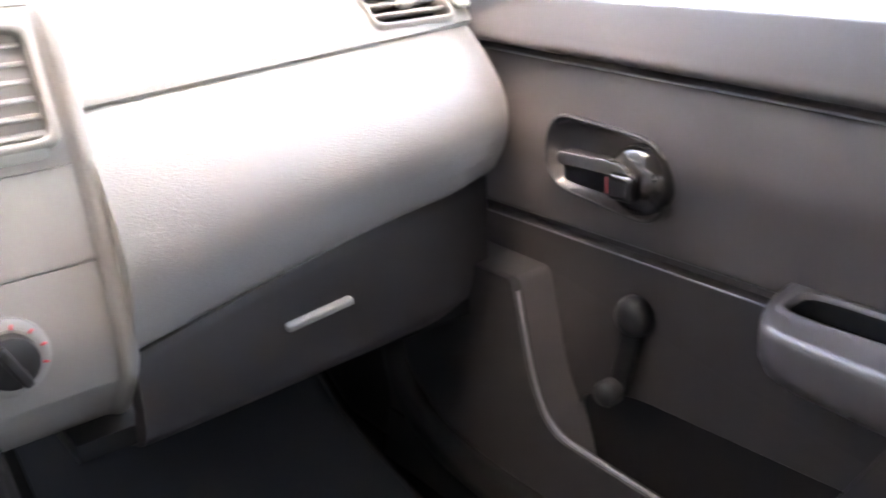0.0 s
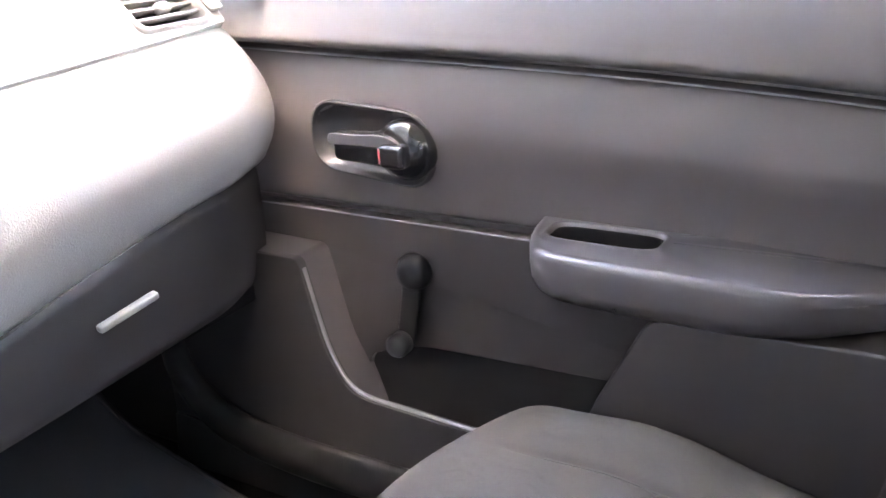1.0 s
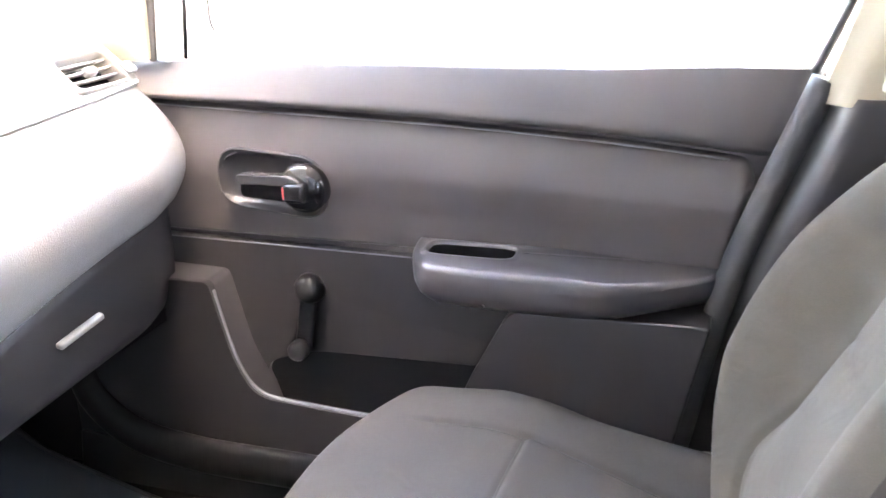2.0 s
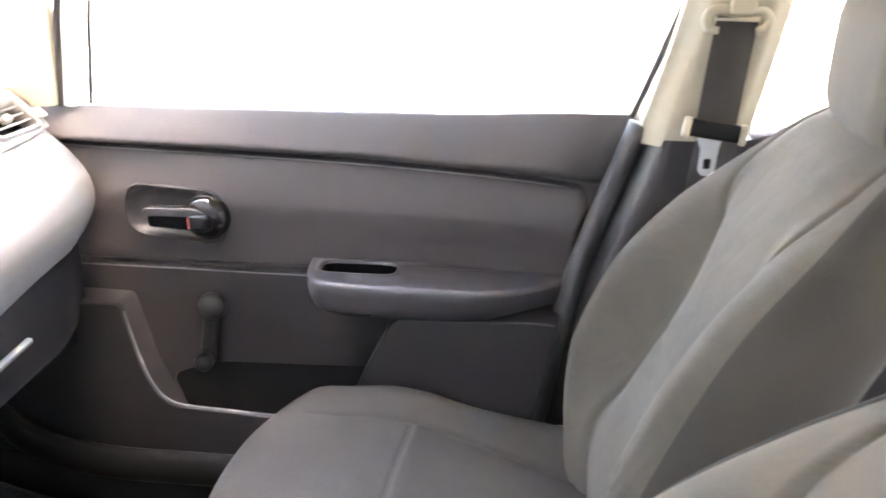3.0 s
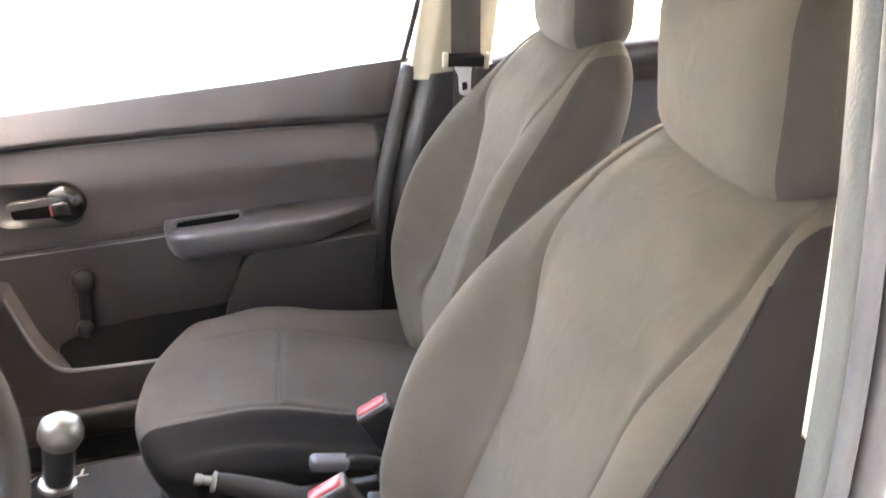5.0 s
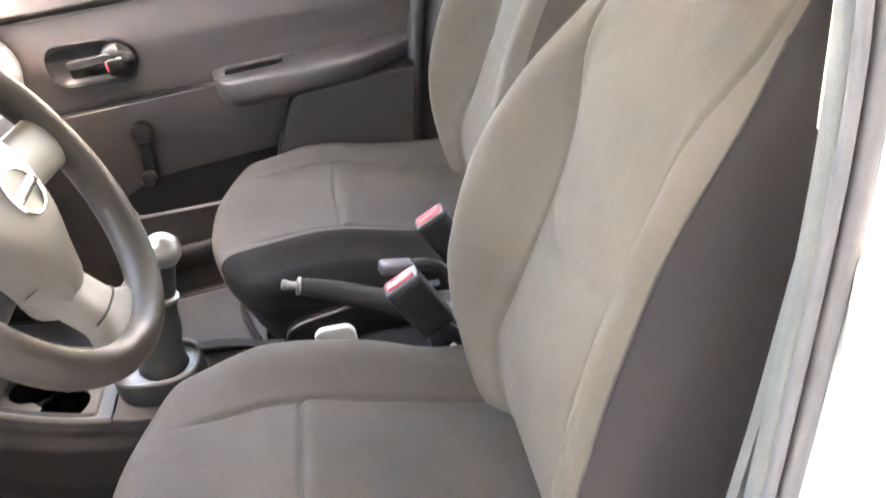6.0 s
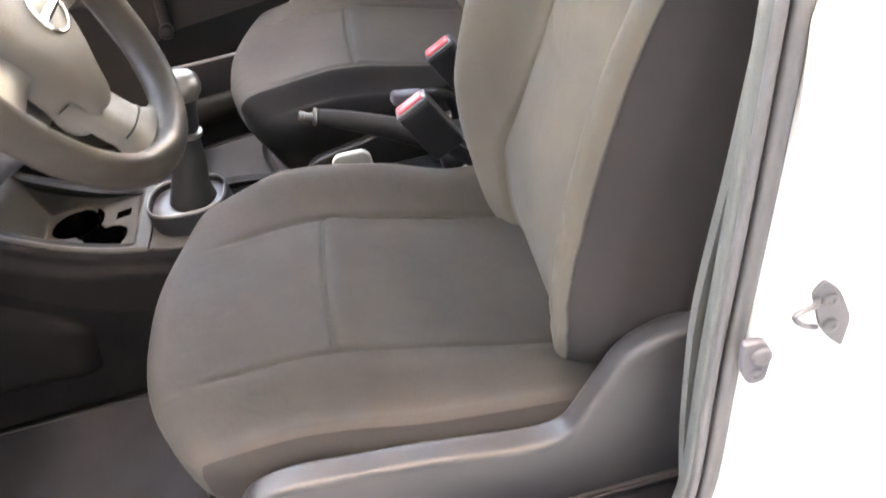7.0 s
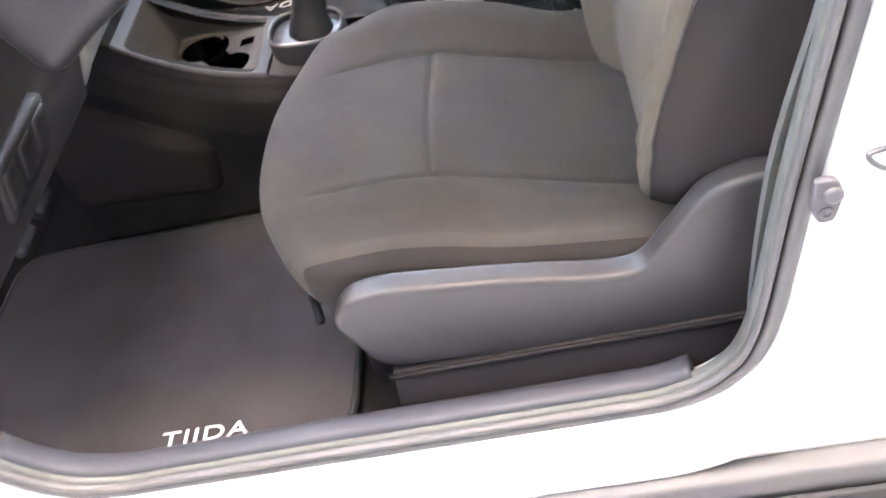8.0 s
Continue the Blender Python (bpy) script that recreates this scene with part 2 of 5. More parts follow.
def smooth_path(points, per=8):
    """A smooth line through points (Catmull-Rom)."""
    P = [Vector(p) for p in points]
    out = []
    for i in range(len(P) - 1):
        a, b, c, d = P[max(i - 1, 0)], P[i], P[i + 1], P[min(i + 2, len(P) - 1)]
        for j in range(per):
            t = j / per
            out.append(0.5 * ((2 * b) + (c - a) * t + (2 * a - 5 * b + 4 * c - d) * t * t + (3 * b - a - 3 * c + d) * t ** 3))
    out.append(P[-1])
    return out

def sweep(path, section, m, up=(0, 0, 1), closed=False, scale=None):
    """A section (list of side, height) drawn along a path of Vectors."""
    V, F, n, k = [], [], len(path), len(section)
    up = Vector(up)
    for i, p in enumerate(path):
        a = path[(i - 1) % n] if (closed or i > 0) else p
        b = path[(i + 1) % n] if (closed or i < n - 1) else p
        t = (b - a).normalized()
        s = t.cross(up).normalized()
        w = s.cross(t)
        q = scale[i] if scale else 1.0
        V += [p + s * c[0] * q + w * c[1] * q for c in section]
    for i in range(n if closed else n - 1):
        for j in range(k):
            a, b = i * k + j, i * k + (j + 1) % k
            c, d = ((i + 1) % n) * k + (j + 1) % k, ((i + 1) % n) * k + j
            F.append((a, b, c, d))
    if not closed:
        F += [tuple(range(k))[::-1], tuple(range((n - 1) * k, n * k))]
    return mesh_of("shape", V, F, [m])

def circle(r, k=12, ry=None):
    return [(r * math.cos(2 * math.pi * i / k), (ry or r) * math.sin(2 * math.pi * i / k)) for i in range(k)]

def lathe(profile, m, at=(0, 0, 0), axis=(0, 0, 1), k=28):
    """Turns (radius, height) pairs round an axis."""
    q = Vector((0, 0, 1)).rotation_difference(Vector(axis)).to_matrix()
    V, F, n = [], [], len(profile)
    for j in range(k):
        t = 2 * math.pi * j / k
        V += [q @ Vector((r * math.cos(t), r * math.sin(t), z)) + Vector(at) for r, z in profile]
    for j in range(k):
        for i in range(n - 1):
            a, b = j * n + i, ((j + 1) % k) * n + i
            F.append((a, b, b + 1, a + 1))
    F.append(tuple(j * n for j in range(k))[::-1])
    F.append(tuple(j * n + n - 1 for j in range(k)))
    me = mesh_of("shape", V, F, [m])
    me.set_sharp_from_angle(angle=radians(50))
    return me

def surface(fn, nu, nv, m, thick=0.0, away=(0, 0, 0)):
    """A grid fn(u, v) -> place, u and v from 0 to 1, with a second skin moved by away and closed rims."""
    V, F = [], []
    U, W = np.linspace(0, 1, nu + 1), np.linspace(0, 1, nv + 1)
    for u in U:
        for v in W:
            V.append(Vector(fn(u, v)))
    n0 = len(V)
    V += [p + Vector(away) for p in V]
    def at(i, j):
        return i * (nv + 1) + j
    for i in range(nu):
        for j in range(nv):
            q = (at(i, j), at(i + 1, j), at(i + 1, j + 1), at(i, j + 1))
            F.append(q)
            F.append(tuple(x + n0 for x in q[::-1]))
    rim = [at(i, 0) for i in range(nu)] + [at(nu, j) for j in range(nv)] + [at(i, nv) for i in range(nu, 0, -1)] + [at(0, j) for j in range(nv, 0, -1)]
    for a, b in zip(rim, rim[1:] + rim[:1]):
        F.append((b, a, a + n0, b + n0))
    me = mesh_of("shape", V, F, [m])
    bm = bmesh.new(); bm.from_mesh(me)
    bmesh.ops.recalc_face_normals(bm, faces=bm.faces[:])
    bm.to_mesh(me); bm.free()
    me.set_sharp_from_angle(angle=radians(50))
    return me

def cut(me, test):
    """Takes away the faces whose middle passes the test."""
    bm = bmesh.new(); bm.from_mesh(me)
    bmesh.ops.delete(bm, geom=[f for f in bm.faces if test(f.calc_center_median())], context='FACES')
    bm.to_mesh(me); bm.free()
    return me

def ip(x, table):
    """A smooth line through (x, value) pairs, level beyond its ends."""
    xs, ys = (np.array(c, dtype=float) for c in zip(*table))
    h, d = np.diff(xs), np.diff(ys) / np.diff(xs)
    m = np.zeros_like(xs)
    m[0], m[-1] = d[0], d[-1]
    for i in range(1, len(xs) - 1):
        if d[i - 1] * d[i] > 0:
            w1, w2 = 2 * h[i] + h[i - 1], h[i] + 2 * h[i - 1]
            m[i] = (w1 + w2) / (w1 / d[i - 1] + w2 / d[i])
    x = np.clip(np.asarray(x, dtype=float), xs[0], xs[-1])
    k = np.clip(np.searchsorted(xs, x) - 1, 0, len(h) - 1)
    t = (x - xs[k]) / h[k]
    return ((1 + 2 * t) * (1 - t) ** 2 * ys[k] + t * (1 - t) ** 2 * h[k] * m[k]
            + t * t * (3 - 2 * t) * ys[k + 1] + t * t * (t - 1) * h[k] * m[k + 1])

def sm(x, a, b):
    t = np.clip((np.asarray(x, dtype=float) - a) / (b - a), 0, 1)
    return t * t * (3 - 2 * t)

# ---- the place round the car ----
me = prism([(-60, -60), (60, -60), (60, 60), (-60, 60)], 'z', -0.05, 0.0, M_GROUND, 0)
tagged(part("ground", me), "pale worn concrete ground round the car", "ground", kind="structure")
me = prism([(-14, 0), (14, 0), (14, 3.2), (-14, 3.2)], 'y', 9.0, 9.2, M_PLASTER, 0.02)
tagged(part("wall_east", me), "pale plastered yard wall beyond the car", "wall", kind="structure")

# added out of view: keeps the sun and low sky off the car
me = prism([(-14, 0), (14, 0), (14, 7.0), (-14, 7.0)], 'y', -2.05, -1.85, M_RENDER, 0.02)
tagged(part("shade_wall", me), "unseen grey wall added to keep light off the driver's side", "wall", kind="structure")

# ---- car body ----
FLOOR = 0.28
me = prism([(-1.05, -0.66), (1.9, -0.66), (1.9, 0.66), (-1.05, 0.66)], 'z', FLOOR - 0.04, FLOOR, M_CARPET, 0.005)
tagged(part("floor", me), "dark carpeted car floor", "floor", kind="structure")
me = surface(lambda u, v: (-0.82 - 0.36 * u, -0.66 + 1.32 * v, FLOOR + 0.003 + 0.42 * u ** 1.5), 10, 4, M_CARPET, away=(-0.03, 0, -0.02))
tagged(part("toe_board", me), "dark carpeted sloping toe board below the dashboard", "toe board", kind="structure")
me = prism([(-1.5, FLOOR), (-1.17, FLOOR), (-1.13, 0.98), (-1.5, 0.98)], 'y', -0.70, 0.70, M_CARPET, 0.01)
tagged(part("bulkhead", me), "dark bulkhead behind the dashboard", "bulkhead", kind="structure")
me = surface(lambda u, v: (-0.25 + 1.98 * u, -0.62 + 1.24 * v, 1.43 - 0.05 * (2 * v - 1) ** 2 - 0.06 * (2 * u - 1) ** 2), 12, 10, M_LINER, away=(0, 0, 0.05))
tagged(part("ceiling", me), "pale beige fabric headliner under the roof", "ceiling", kind="structure")
me = prism([(1.75, FLOOR), (1.85, FLOOR), (2.0, 0.95), (1.85, 0.95)], 'y', -0.68, 0.68, M_CARPET, 0.01)
tagged(part("wall_rear", me), "dark rear wall of the cabin", "wall", kind="structure")

def pillar(name, path, section, m, label):
    me = sweep(smooth_path(path), section, m, up=(1, 0, 0))
    return tagged(part(name, me), label, "pillar", kind="structure")

for sy, word in ((1, "passenger"), (-1, "driver")):
    pillar("a_pillar", [(-1.05, sy * 0.70, 0.93), (-0.80, sy * 0.685, 1.10), (-0.30, sy * 0.61, 1.375), (-0.20, sy * 0.60, 1.41)],
           circle(0.035, 10, 0.028), M_BEIGE, "beige trimmed windscreen pillar")
    pillar("roof_rail", [(-0.32, sy * 0.645, 1.375), (0.4, sy * 0.66, 1.42), (1.2, sy * 0.645, 1.40), (1.75, sy * 0.60, 1.33)],
           circle(0.055, 12, 0.03), M_LINER, "beige roof rail above the doors")
    pillar("c_pillar", [(1.62, sy * 0.66, 0.9), (1.52, sy * 0.64, 1.1), (1.42, sy * 0.59, 1.38)], circle(0.05, 10, 0.03), M_BEIGE,
           "beige rear pillar trim")

def pane(name, corners, label):
    """A sheet of glass 4 mm thick between four corners."""
    c = [Vector(p) for p in corners]
    n = (c[1] - c[0]).cross(c[3] - c[0]).normalized() * 0.004
    me = mesh_of("pane", c + [p + n for p in c], [(3, 2, 1, 0), (4, 5, 6, 7), (0, 1, 5, 4), (1, 2, 6, 5), (2, 3, 7, 6), (3, 0, 4, 7)], [M_GLASS], smooth=False)
    ob = tagged(part(name, me), label, "window", kind="structure")
    ob.visible_shadow = False
    return ob

pane("window_1", [(-1.10, -0.66, 0.965), (-1.10, 0.66, 0.965), (-0.26, 0.60, 1.40), (-0.26, -0.60, 1.40)], "clear laminated windscreen")
pane("window_2", [(-0.75, 0.722, 0.95), (0.40, 0.722, 0.94), (0.50, 0.625, 1.39), (-0.28, 0.625, 1.37)], "clear closed side window of the passenger door")
pane("window_3", [(0.56, 0.722, 0.92), (1.60, 0.722, 0.92), (1.42, 0.625, 1.36), (0.60, 0.625, 1.39)], "clear closed side window of the rear door")

# ---- passenger door ----
PX = 0.102   # fore-and-aft datum of the passenger side trim
def ppart(name, me, parent=None, label=""):
    me.transform(Matrix.Translation((PX, 0, 0)))
    return part(name, me, parent, label)

door = thing("passenger_door", (-0.1, 0.72, FLOOR), "closed dark grey plastic front door card with armrest", "car door")

def crease(x):
    """Height of the joint between the belt roll and the insert below it."""
    return float(ip(x, [(-0.8, 0.906), (-0.6, 0.897), (-0.145, 0.881), (0.08, 0.866), (0.19, 0.855), (0.3, 0.842)]))
def card(u, v):
    """Rear edge leans; the belt roll overhangs the groove below it."""
    zr = 0.33 + 0.515 * v / 0.5 if v < 0.5 else 0.845 + 0.117 * (v - 0.5) / 0.5
    x0, x1 = -0.80, float(ip(zr, [(0.3, 0.115), (0.46, 0.150), (0.70, 0.200), (0.95, 0.288), (1.0, 0.30)]))
    x = x0 + (x1 - x0) * u
    g = crease(x)
    top = 0.952 + 0.006 * float(sm(x, 0.0, 0.2))
    z = 0.33 + (g - 0.33) * v / 0.5 if v < 0.5 else g + (top - g) * (v - 0.5) / 0.5
    q = max(v - 0.5, 0) / 0.5
    end = 1 - 0.75 * float(sm(x, 0.16, 0.25))
    y = 0.714 - 0.032 * end * float(ip(q, [(0.0, 0.0), (0.06, 0.5), (0.13, 0.90), (0.22, 1.0), (0.40, 0.86), (0.7, 0.50), (0.92, 0.16), (1.0, 0.0)])) - 0.008 * float(sm(q, 0, 0.1))
    y += 0.020 * float(sm(u, 0.975, 1.0))
    return (x, y, z)
me = surface(card, 80, 90, M_DOOR, away=(0, 0.02, 0))
me.materials.append(M_DOOR_TOP)
for p in me.polygons:
    p.material_index = 1 if p.center.z > crease(p.center.x) else 0
ppart("door_card", me, door, "dark grey grained card with a rolled top edge")

def insert(u, v):
    """A panel that swells towards the cabin under its painted edge highlight."""
    x = -0.80 + 1.020 * u
    turn = min(max(x - 0.198, 0) / 0.022, 1)
    top = crease(x) - 0.003 - 0.022 * (1 - math.sqrt(1 - turn ** 2))
    low = 0.697 + 0.100 * turn
    z = low + (top - low) * v
    y = float(ip(v, [(0.0, 0.706), (0.02, 0.703), (0.30, 0.695), (0.48, 0.687), (0.58, 0.685), (0.70, 0.687), (0.95, 0.700), (0.975, 0.703), (1.0, 0.709)]))
    return (x, y + 0.012 * float(sm(u, 0.985, 1.0)), z)
def in_recess(c):
    return abs((c.x + 0.433) / 0.080) ** 3 + abs((c.z - 0.786 + 0.07 * (c.x + 0.433)) / 0.0405) ** 3 < 1
ppart("insert_panel", cut(surface(insert, 200, 90, M_DOOR, away=(0, 0.008, 0)), in_recess), door, "dark grey grained insert below a painted edge highlight")
xs = [-0.79 + 0.02 * i for i in range(50)]
# beads paler than the plastic, as highlights on the two edges
ppart("insert_glint", sweep([Vector((x, 0.6985, crease(x) - 0.0062)) for x in xs], circle(0.0015, 8), M_GLINT, up=(0, 1, 0)), door, "thin painted highlight along the insert edge")
ppart("joint_glint", sweep([Vector((-0.79 + 0.05 * i, 0.6955, 0.6893 - 0.0003 * i)) for i in range(13)], circle(0.0013, 8), M_GLINT, up=(0, 1, 0)), door, "thin painted highlight along the lower panel edge")
low = rounded([(-0.80, 0.32, 0.002), (-0.80, 0.691, 0.002), (-0.2, 0.687, 0.002), (0.02, 0.66), (0.02, 0.54, 0.002), (-0.13, 0.528, 0.05), (-0.40, 0.520, 0.06), (-0.475, 0.49, 0.02), (-0.475, 0.32, 0.002)], 0.03, 8)
# black sheet in place of the shade behind the pocket lip
ppart("pocket_shade", prism([(-0.48, 0.335), (-0.48, 0.54), (-0.02, 0.56), (-0.02, 0.335)], 'y', 0.7045, 0.712, M_BLACK, 0), door, "black panel standing for the shade inside the door pocket")
ppart("lower_panel", prism(low, 'y', 0.695, 0.712, M_DOOR_LOW, 0.003), door, "smooth lower panel, toned darker for shade")
ppart("belt_seal", sweep([Vector((-0.80 + 0.11 * i, 0.728, 0.938 + 0.0003 * i)) for i in range(11)], circle(0.006, 8, 0.010), M_SEALDARK), door, "black rubber window seal")

# armrest with its pull cup
def arm_mesh():
    """Rings from the underside over the sharp front edge to the rim, wall and floor of the pull cup."""
    plan = rounded([(-0.217, 0.712, 0.002), (-0.212, 0.655, 0.03), (-0.185, 0.607, 0.035), (-0.06, 0.598, 0.1), (0.065, 0.600, 0.06), (0.125, 0.634, 0.06), (0.185, 0.672, 0.02), (0.198, 0.712, 0.002)], 0.02, 8)
    dense = []
    for i, p in enumerate(plan):
        q = plan[(i + 1) % len(plan)]
        k = max(1, int(math.dist(p, q) / 0.006))
        dense += [(p[0] + (q[0] - p[0]) * j / k, p[1] + (q[1] - p[1]) * j / k) for j in range(k)]
    c = (-0.130, 0.667)
    def cup(p, grow):
        t = math.atan2(p[1] - c[1], p[0] - c[0])
        a, b = 0.059 + grow, 0.0205 + grow
        r = (abs(math.cos(t) / a) ** 5 + abs(math.sin(t) / b) ** 5) ** -0.2
        return (c[0] + r * math.cos(t), c[1] + r * math.sin(t))
    def shrink(p, d):
        return (p[0] + d * 0.6 * (1 if p[0] < -0.1 else -0.3), min(p[1] + d, 0.712) if p[1] < 0.70 else p[1])
    def lift(p):
        return 0.717 - 0.012 * float(sm(p[0], 0.0, 0.19)) - 0.05 * (0.70 - p[1])
    rings = []
    for d, z in ((0.080, 0.646), (0.055, 0.646), (0.032, 0.649), (0.015, 0.655), (0.005, 0.665), (0.0, 0.677), (-0.001, 0.690)):
        rings.append([(*shrink(p, d), z + 0.010 * float(sm(p[0], 0.0, 0.2))) for p in dense])
    for d, dz in ((-0.001, -0.0085), (0.0006, -0.0045), (0.0030, -0.0014), (0.0065, 0.0), (0.010, 0.0)):
        rings.append([(*shrink(p, d), lift(p) + dz) for p in dense])
    for grow, dz in ((0.010, -0.001), (0.0065, 0.001), (0.004, 0.0016), (0.0015, 0.0008), (0.0, -0.003), (-0.001, -0.034)):
        rings.append([(*cup(p, grow), lift(cup(p, grow)) + dz) for p in dense])
    V, F, I, n = sum(rings, []), [], [], len(dense)
    for r in range(len(rings) - 1):
        for i in range(n):
            F.append((r * n + i, r * n + (i + 1) % n, (r + 1) * n + (i + 1) % n, (r + 1) * n + i))
            # cup wall and floor take the recess shade as colour
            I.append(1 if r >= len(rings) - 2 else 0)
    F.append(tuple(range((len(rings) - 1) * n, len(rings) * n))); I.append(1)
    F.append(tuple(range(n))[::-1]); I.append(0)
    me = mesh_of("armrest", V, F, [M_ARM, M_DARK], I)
    me.set_sharp_from_angle(angle=radians(60))
    return me
armrest = ppart("armrest", arm_mesh(), door, "smooth dark grey armrest with a pull cup")

spk = rounded([(-0.068, 0.652, 0.02), (0.150, 0.657, 0.006), (0.185, 0.655, 0.006), (0.115, 0.33), (-0.200, 0.33), (-0.127, 0.54)], 0.02)
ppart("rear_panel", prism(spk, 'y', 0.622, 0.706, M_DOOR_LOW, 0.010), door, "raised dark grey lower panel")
blk = rounded([(-0.80, 0.33, 0.002), (-0.80, 0.648, 0.002), (-0.524, 0.643, 0.012), (-0.496, 0.52, 0.06), (-0.470, 0.470, 0.04), (-0.448, 0.40, 0.03), (-0.445, 0.33, 0.002)], 0.02, 8)
ppart("pocket_end", prism(blk, 'y', 0.634, 0.702, M_ARM, 0.008, 4), door, "raised front end of the door pocket")
lip = rounded([(-0.80, 0.335, 0.002), (-0.80, 0.640, 0.002), (-0.522, 0.644, 0.012), (-0.494, 0.52, 0.06), (-0.462, 0.464, 0.05), (-0.25, 0.455, 0.05), (0.10, 0.440, 0.005), (0.115, 0.335, 0.002)], 0.02, 8)
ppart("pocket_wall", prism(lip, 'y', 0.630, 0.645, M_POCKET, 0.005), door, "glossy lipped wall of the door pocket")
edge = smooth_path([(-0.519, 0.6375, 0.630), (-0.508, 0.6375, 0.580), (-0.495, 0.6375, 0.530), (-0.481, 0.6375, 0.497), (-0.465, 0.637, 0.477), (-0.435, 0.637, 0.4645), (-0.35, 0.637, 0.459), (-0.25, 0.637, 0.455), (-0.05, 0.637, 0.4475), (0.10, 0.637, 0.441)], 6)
# the rim's highlight is put into its pale colour
ppart("pocket_rim", sweep(edge, circle(0.0030, 10), M_GLINT, up=(0, 1, 0)), door, "pocket rim with a painted highlight")
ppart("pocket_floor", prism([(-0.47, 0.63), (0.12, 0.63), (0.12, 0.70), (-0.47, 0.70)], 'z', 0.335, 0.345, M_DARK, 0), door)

# inside handle
bez = rounded([(-0.520, 0.750, 0.05), (-0.516, 0.838, 0.05), (-0.345, 0.826, 0.05), (-0.348, 0.732, 0.05)], 0.05, 8)
def ring_of(outer, y0, y1, inset, m):
    c = Vector((sum(p[0] for p in outer) / len(outer), sum(p[1] for p in outer) / len(outer)))
    rings = []
    for k, y in ((0.0, y1), (0.0, y0 + 0.003), (0.25, y0), (0.6, y0 + 0.001), (1.0, y0 + 0.008), (1.15, y1 + 0.012)):
        rings.append([(c.x + (p[0] - c.x) * (1 - k * inset / 0.085), y, c.y + (p[1] - c.y) * (1 - k * inset / 0.045)) for p in outer])
    V, F, n = sum(rings, []), [], len(outer)
    for r in range(len(rings) - 1):
        for i in range(n):
            F.append((r * n + i, r * n + (i + 1) % n, (r + 1) * n + (i + 1) % n, (r + 1) * n + i))
    F.append(tuple(range((len(rings) - 1) * n, len(rings) * n)))
    return mesh_of("shape", V, F, [m])
bezel = ppart("handle_bezel", ring_of(bez, 0.681, 0.694, 0.006, M_BEZEL), door, "oval satin black handle recess")
def scoop():
    """A shallow polished bowl inside the bezel."""
    cx, cz = sum(p[0] for p in bez) / len(bez), sum(p[1] for p in bez) / len(bez)
    rings = [[(cx + (p[0] - cx) * k, y, cz + (p[1] - cz) * (k - 0.05)) for p in bez] for k, y in ((0.955, 0.6825), (0.92, 0.6860), (0.86, 0.6920), (0.74, 0.6975), (0.45, 0.7000), (0.2, 0.7005))]
    n = len(bez)
    F = [(r * n + i, r * n + (i + 1) % n, (r + 1) * n + (i + 1) % n, (r + 1) * n + i) for r in range(5) for i in range(n)] + [tuple(range(5 * n, 6 * n))]
    return mesh_of("scoop", sum(rings, []), F, [M_BEZEL])
ppart("recess_floor", scoop(), bezel, "glossy bottom of the recess")
blade = [(-0.474, 0.795), (-0.470, 0.803), (-0.43, 0.803), (-0.405, 0.805), (-0.385, 0.803), (-0.370, 0.794), (-0.385, 0.790), (-0.43, 0.790), (-0.470, 0.789)]
ppart("handle_lever", prism(rounded(blade, 0.006, 4), 'y', 0.656, 0.678, M_LEVER, 0.003), bezel, "grey pull lever")
ppart("lever_web", prism(rounded([(-0.472, 0.768), (-0.472, 0.793), (-0.40, 0.792), (-0.40, 0.764)], 0.008), 'y', 0.664, 0.684, M_GLOSS, 0.004), bezel, "black back of the lever")
ppart("lever_boss", lathe([(0.037, 0), (0.037, 0.012), (0.034, 0.020), (0.026, 0.026), (0.012, 0.029), (0.002, 0.030)], M_GLOSS, (-0.378, 0.690, 0.784), (0, -1, 0)), bezel, "round glossy black boss")
ppart("lock_knob", rbox(0.017, 0.012, 0.014, 0.006, (8, 8, 8), None, M_GLOSS, at=(-0.379, 0.659, 0.782)), bezel, "black lock button")
ppart("lock_mark", rbox(0.0025, 0.006, 0.009, 0.0015, (3, 4, 4), None, M_RED, at=(-0.3965, 0.657, 0.781)), bezel, "red unlocked mark")

# window winder
winder = ppart("window_winder", lathe([(0.021, 0), (0.024, 0.004), (0.0235, 0.012), (0.019, 0.021), (0.010, 0.025), (0.001, 0.026)], M_BLACK, (-0.388, 0.698, 0.625), (0, -1, 0)), door, "black window winder handle")
ppart("winder_arm", sweep(smooth_path([(-0.387, 0.688, 0.630), (-0.393, 0.683, 0.582), (-0.400, 0.678, 0.533)], 5), circle(0.014, 10, 0.006), M_BLACK, up=(0, 1, 0)), winder)
ppart("winder_knob", lathe([(0.010, 0), (0.015, 0.004), (0.0155, 0.020), (0.012, 0.026), (0.001, 0.028)], M_BLACK, (-0.402, 0.678, 0.534), (0, -1, 0)), winder, "round black winder knob")

# ---- passenger side frame behind the door ----
def lean(z, dx=0.0, y=0.672):
    return (float(ip(z, [(0.28, 0.118), (0.46, 0.155), (0.70, 0.205), (0.95, 0.292), (1.2, 0.355), (1.4, 0.40)])) + dx, y, z)
seal = sweep(smooth_path([lean(z, -0.005, ip(z, [(0.3, 0.675), (0.95, 0.685), (1.4, 0.615)])) for z in (0.30, 0.46, 0.60, 0.75, 0.95)]), circle(0.017, 12), M_SEALPALE, up=(0, 1, 0))
tagged(ppart("door_seal", seal), "dark grey rubber door seal along the pillar", "door seal", kind="structure")

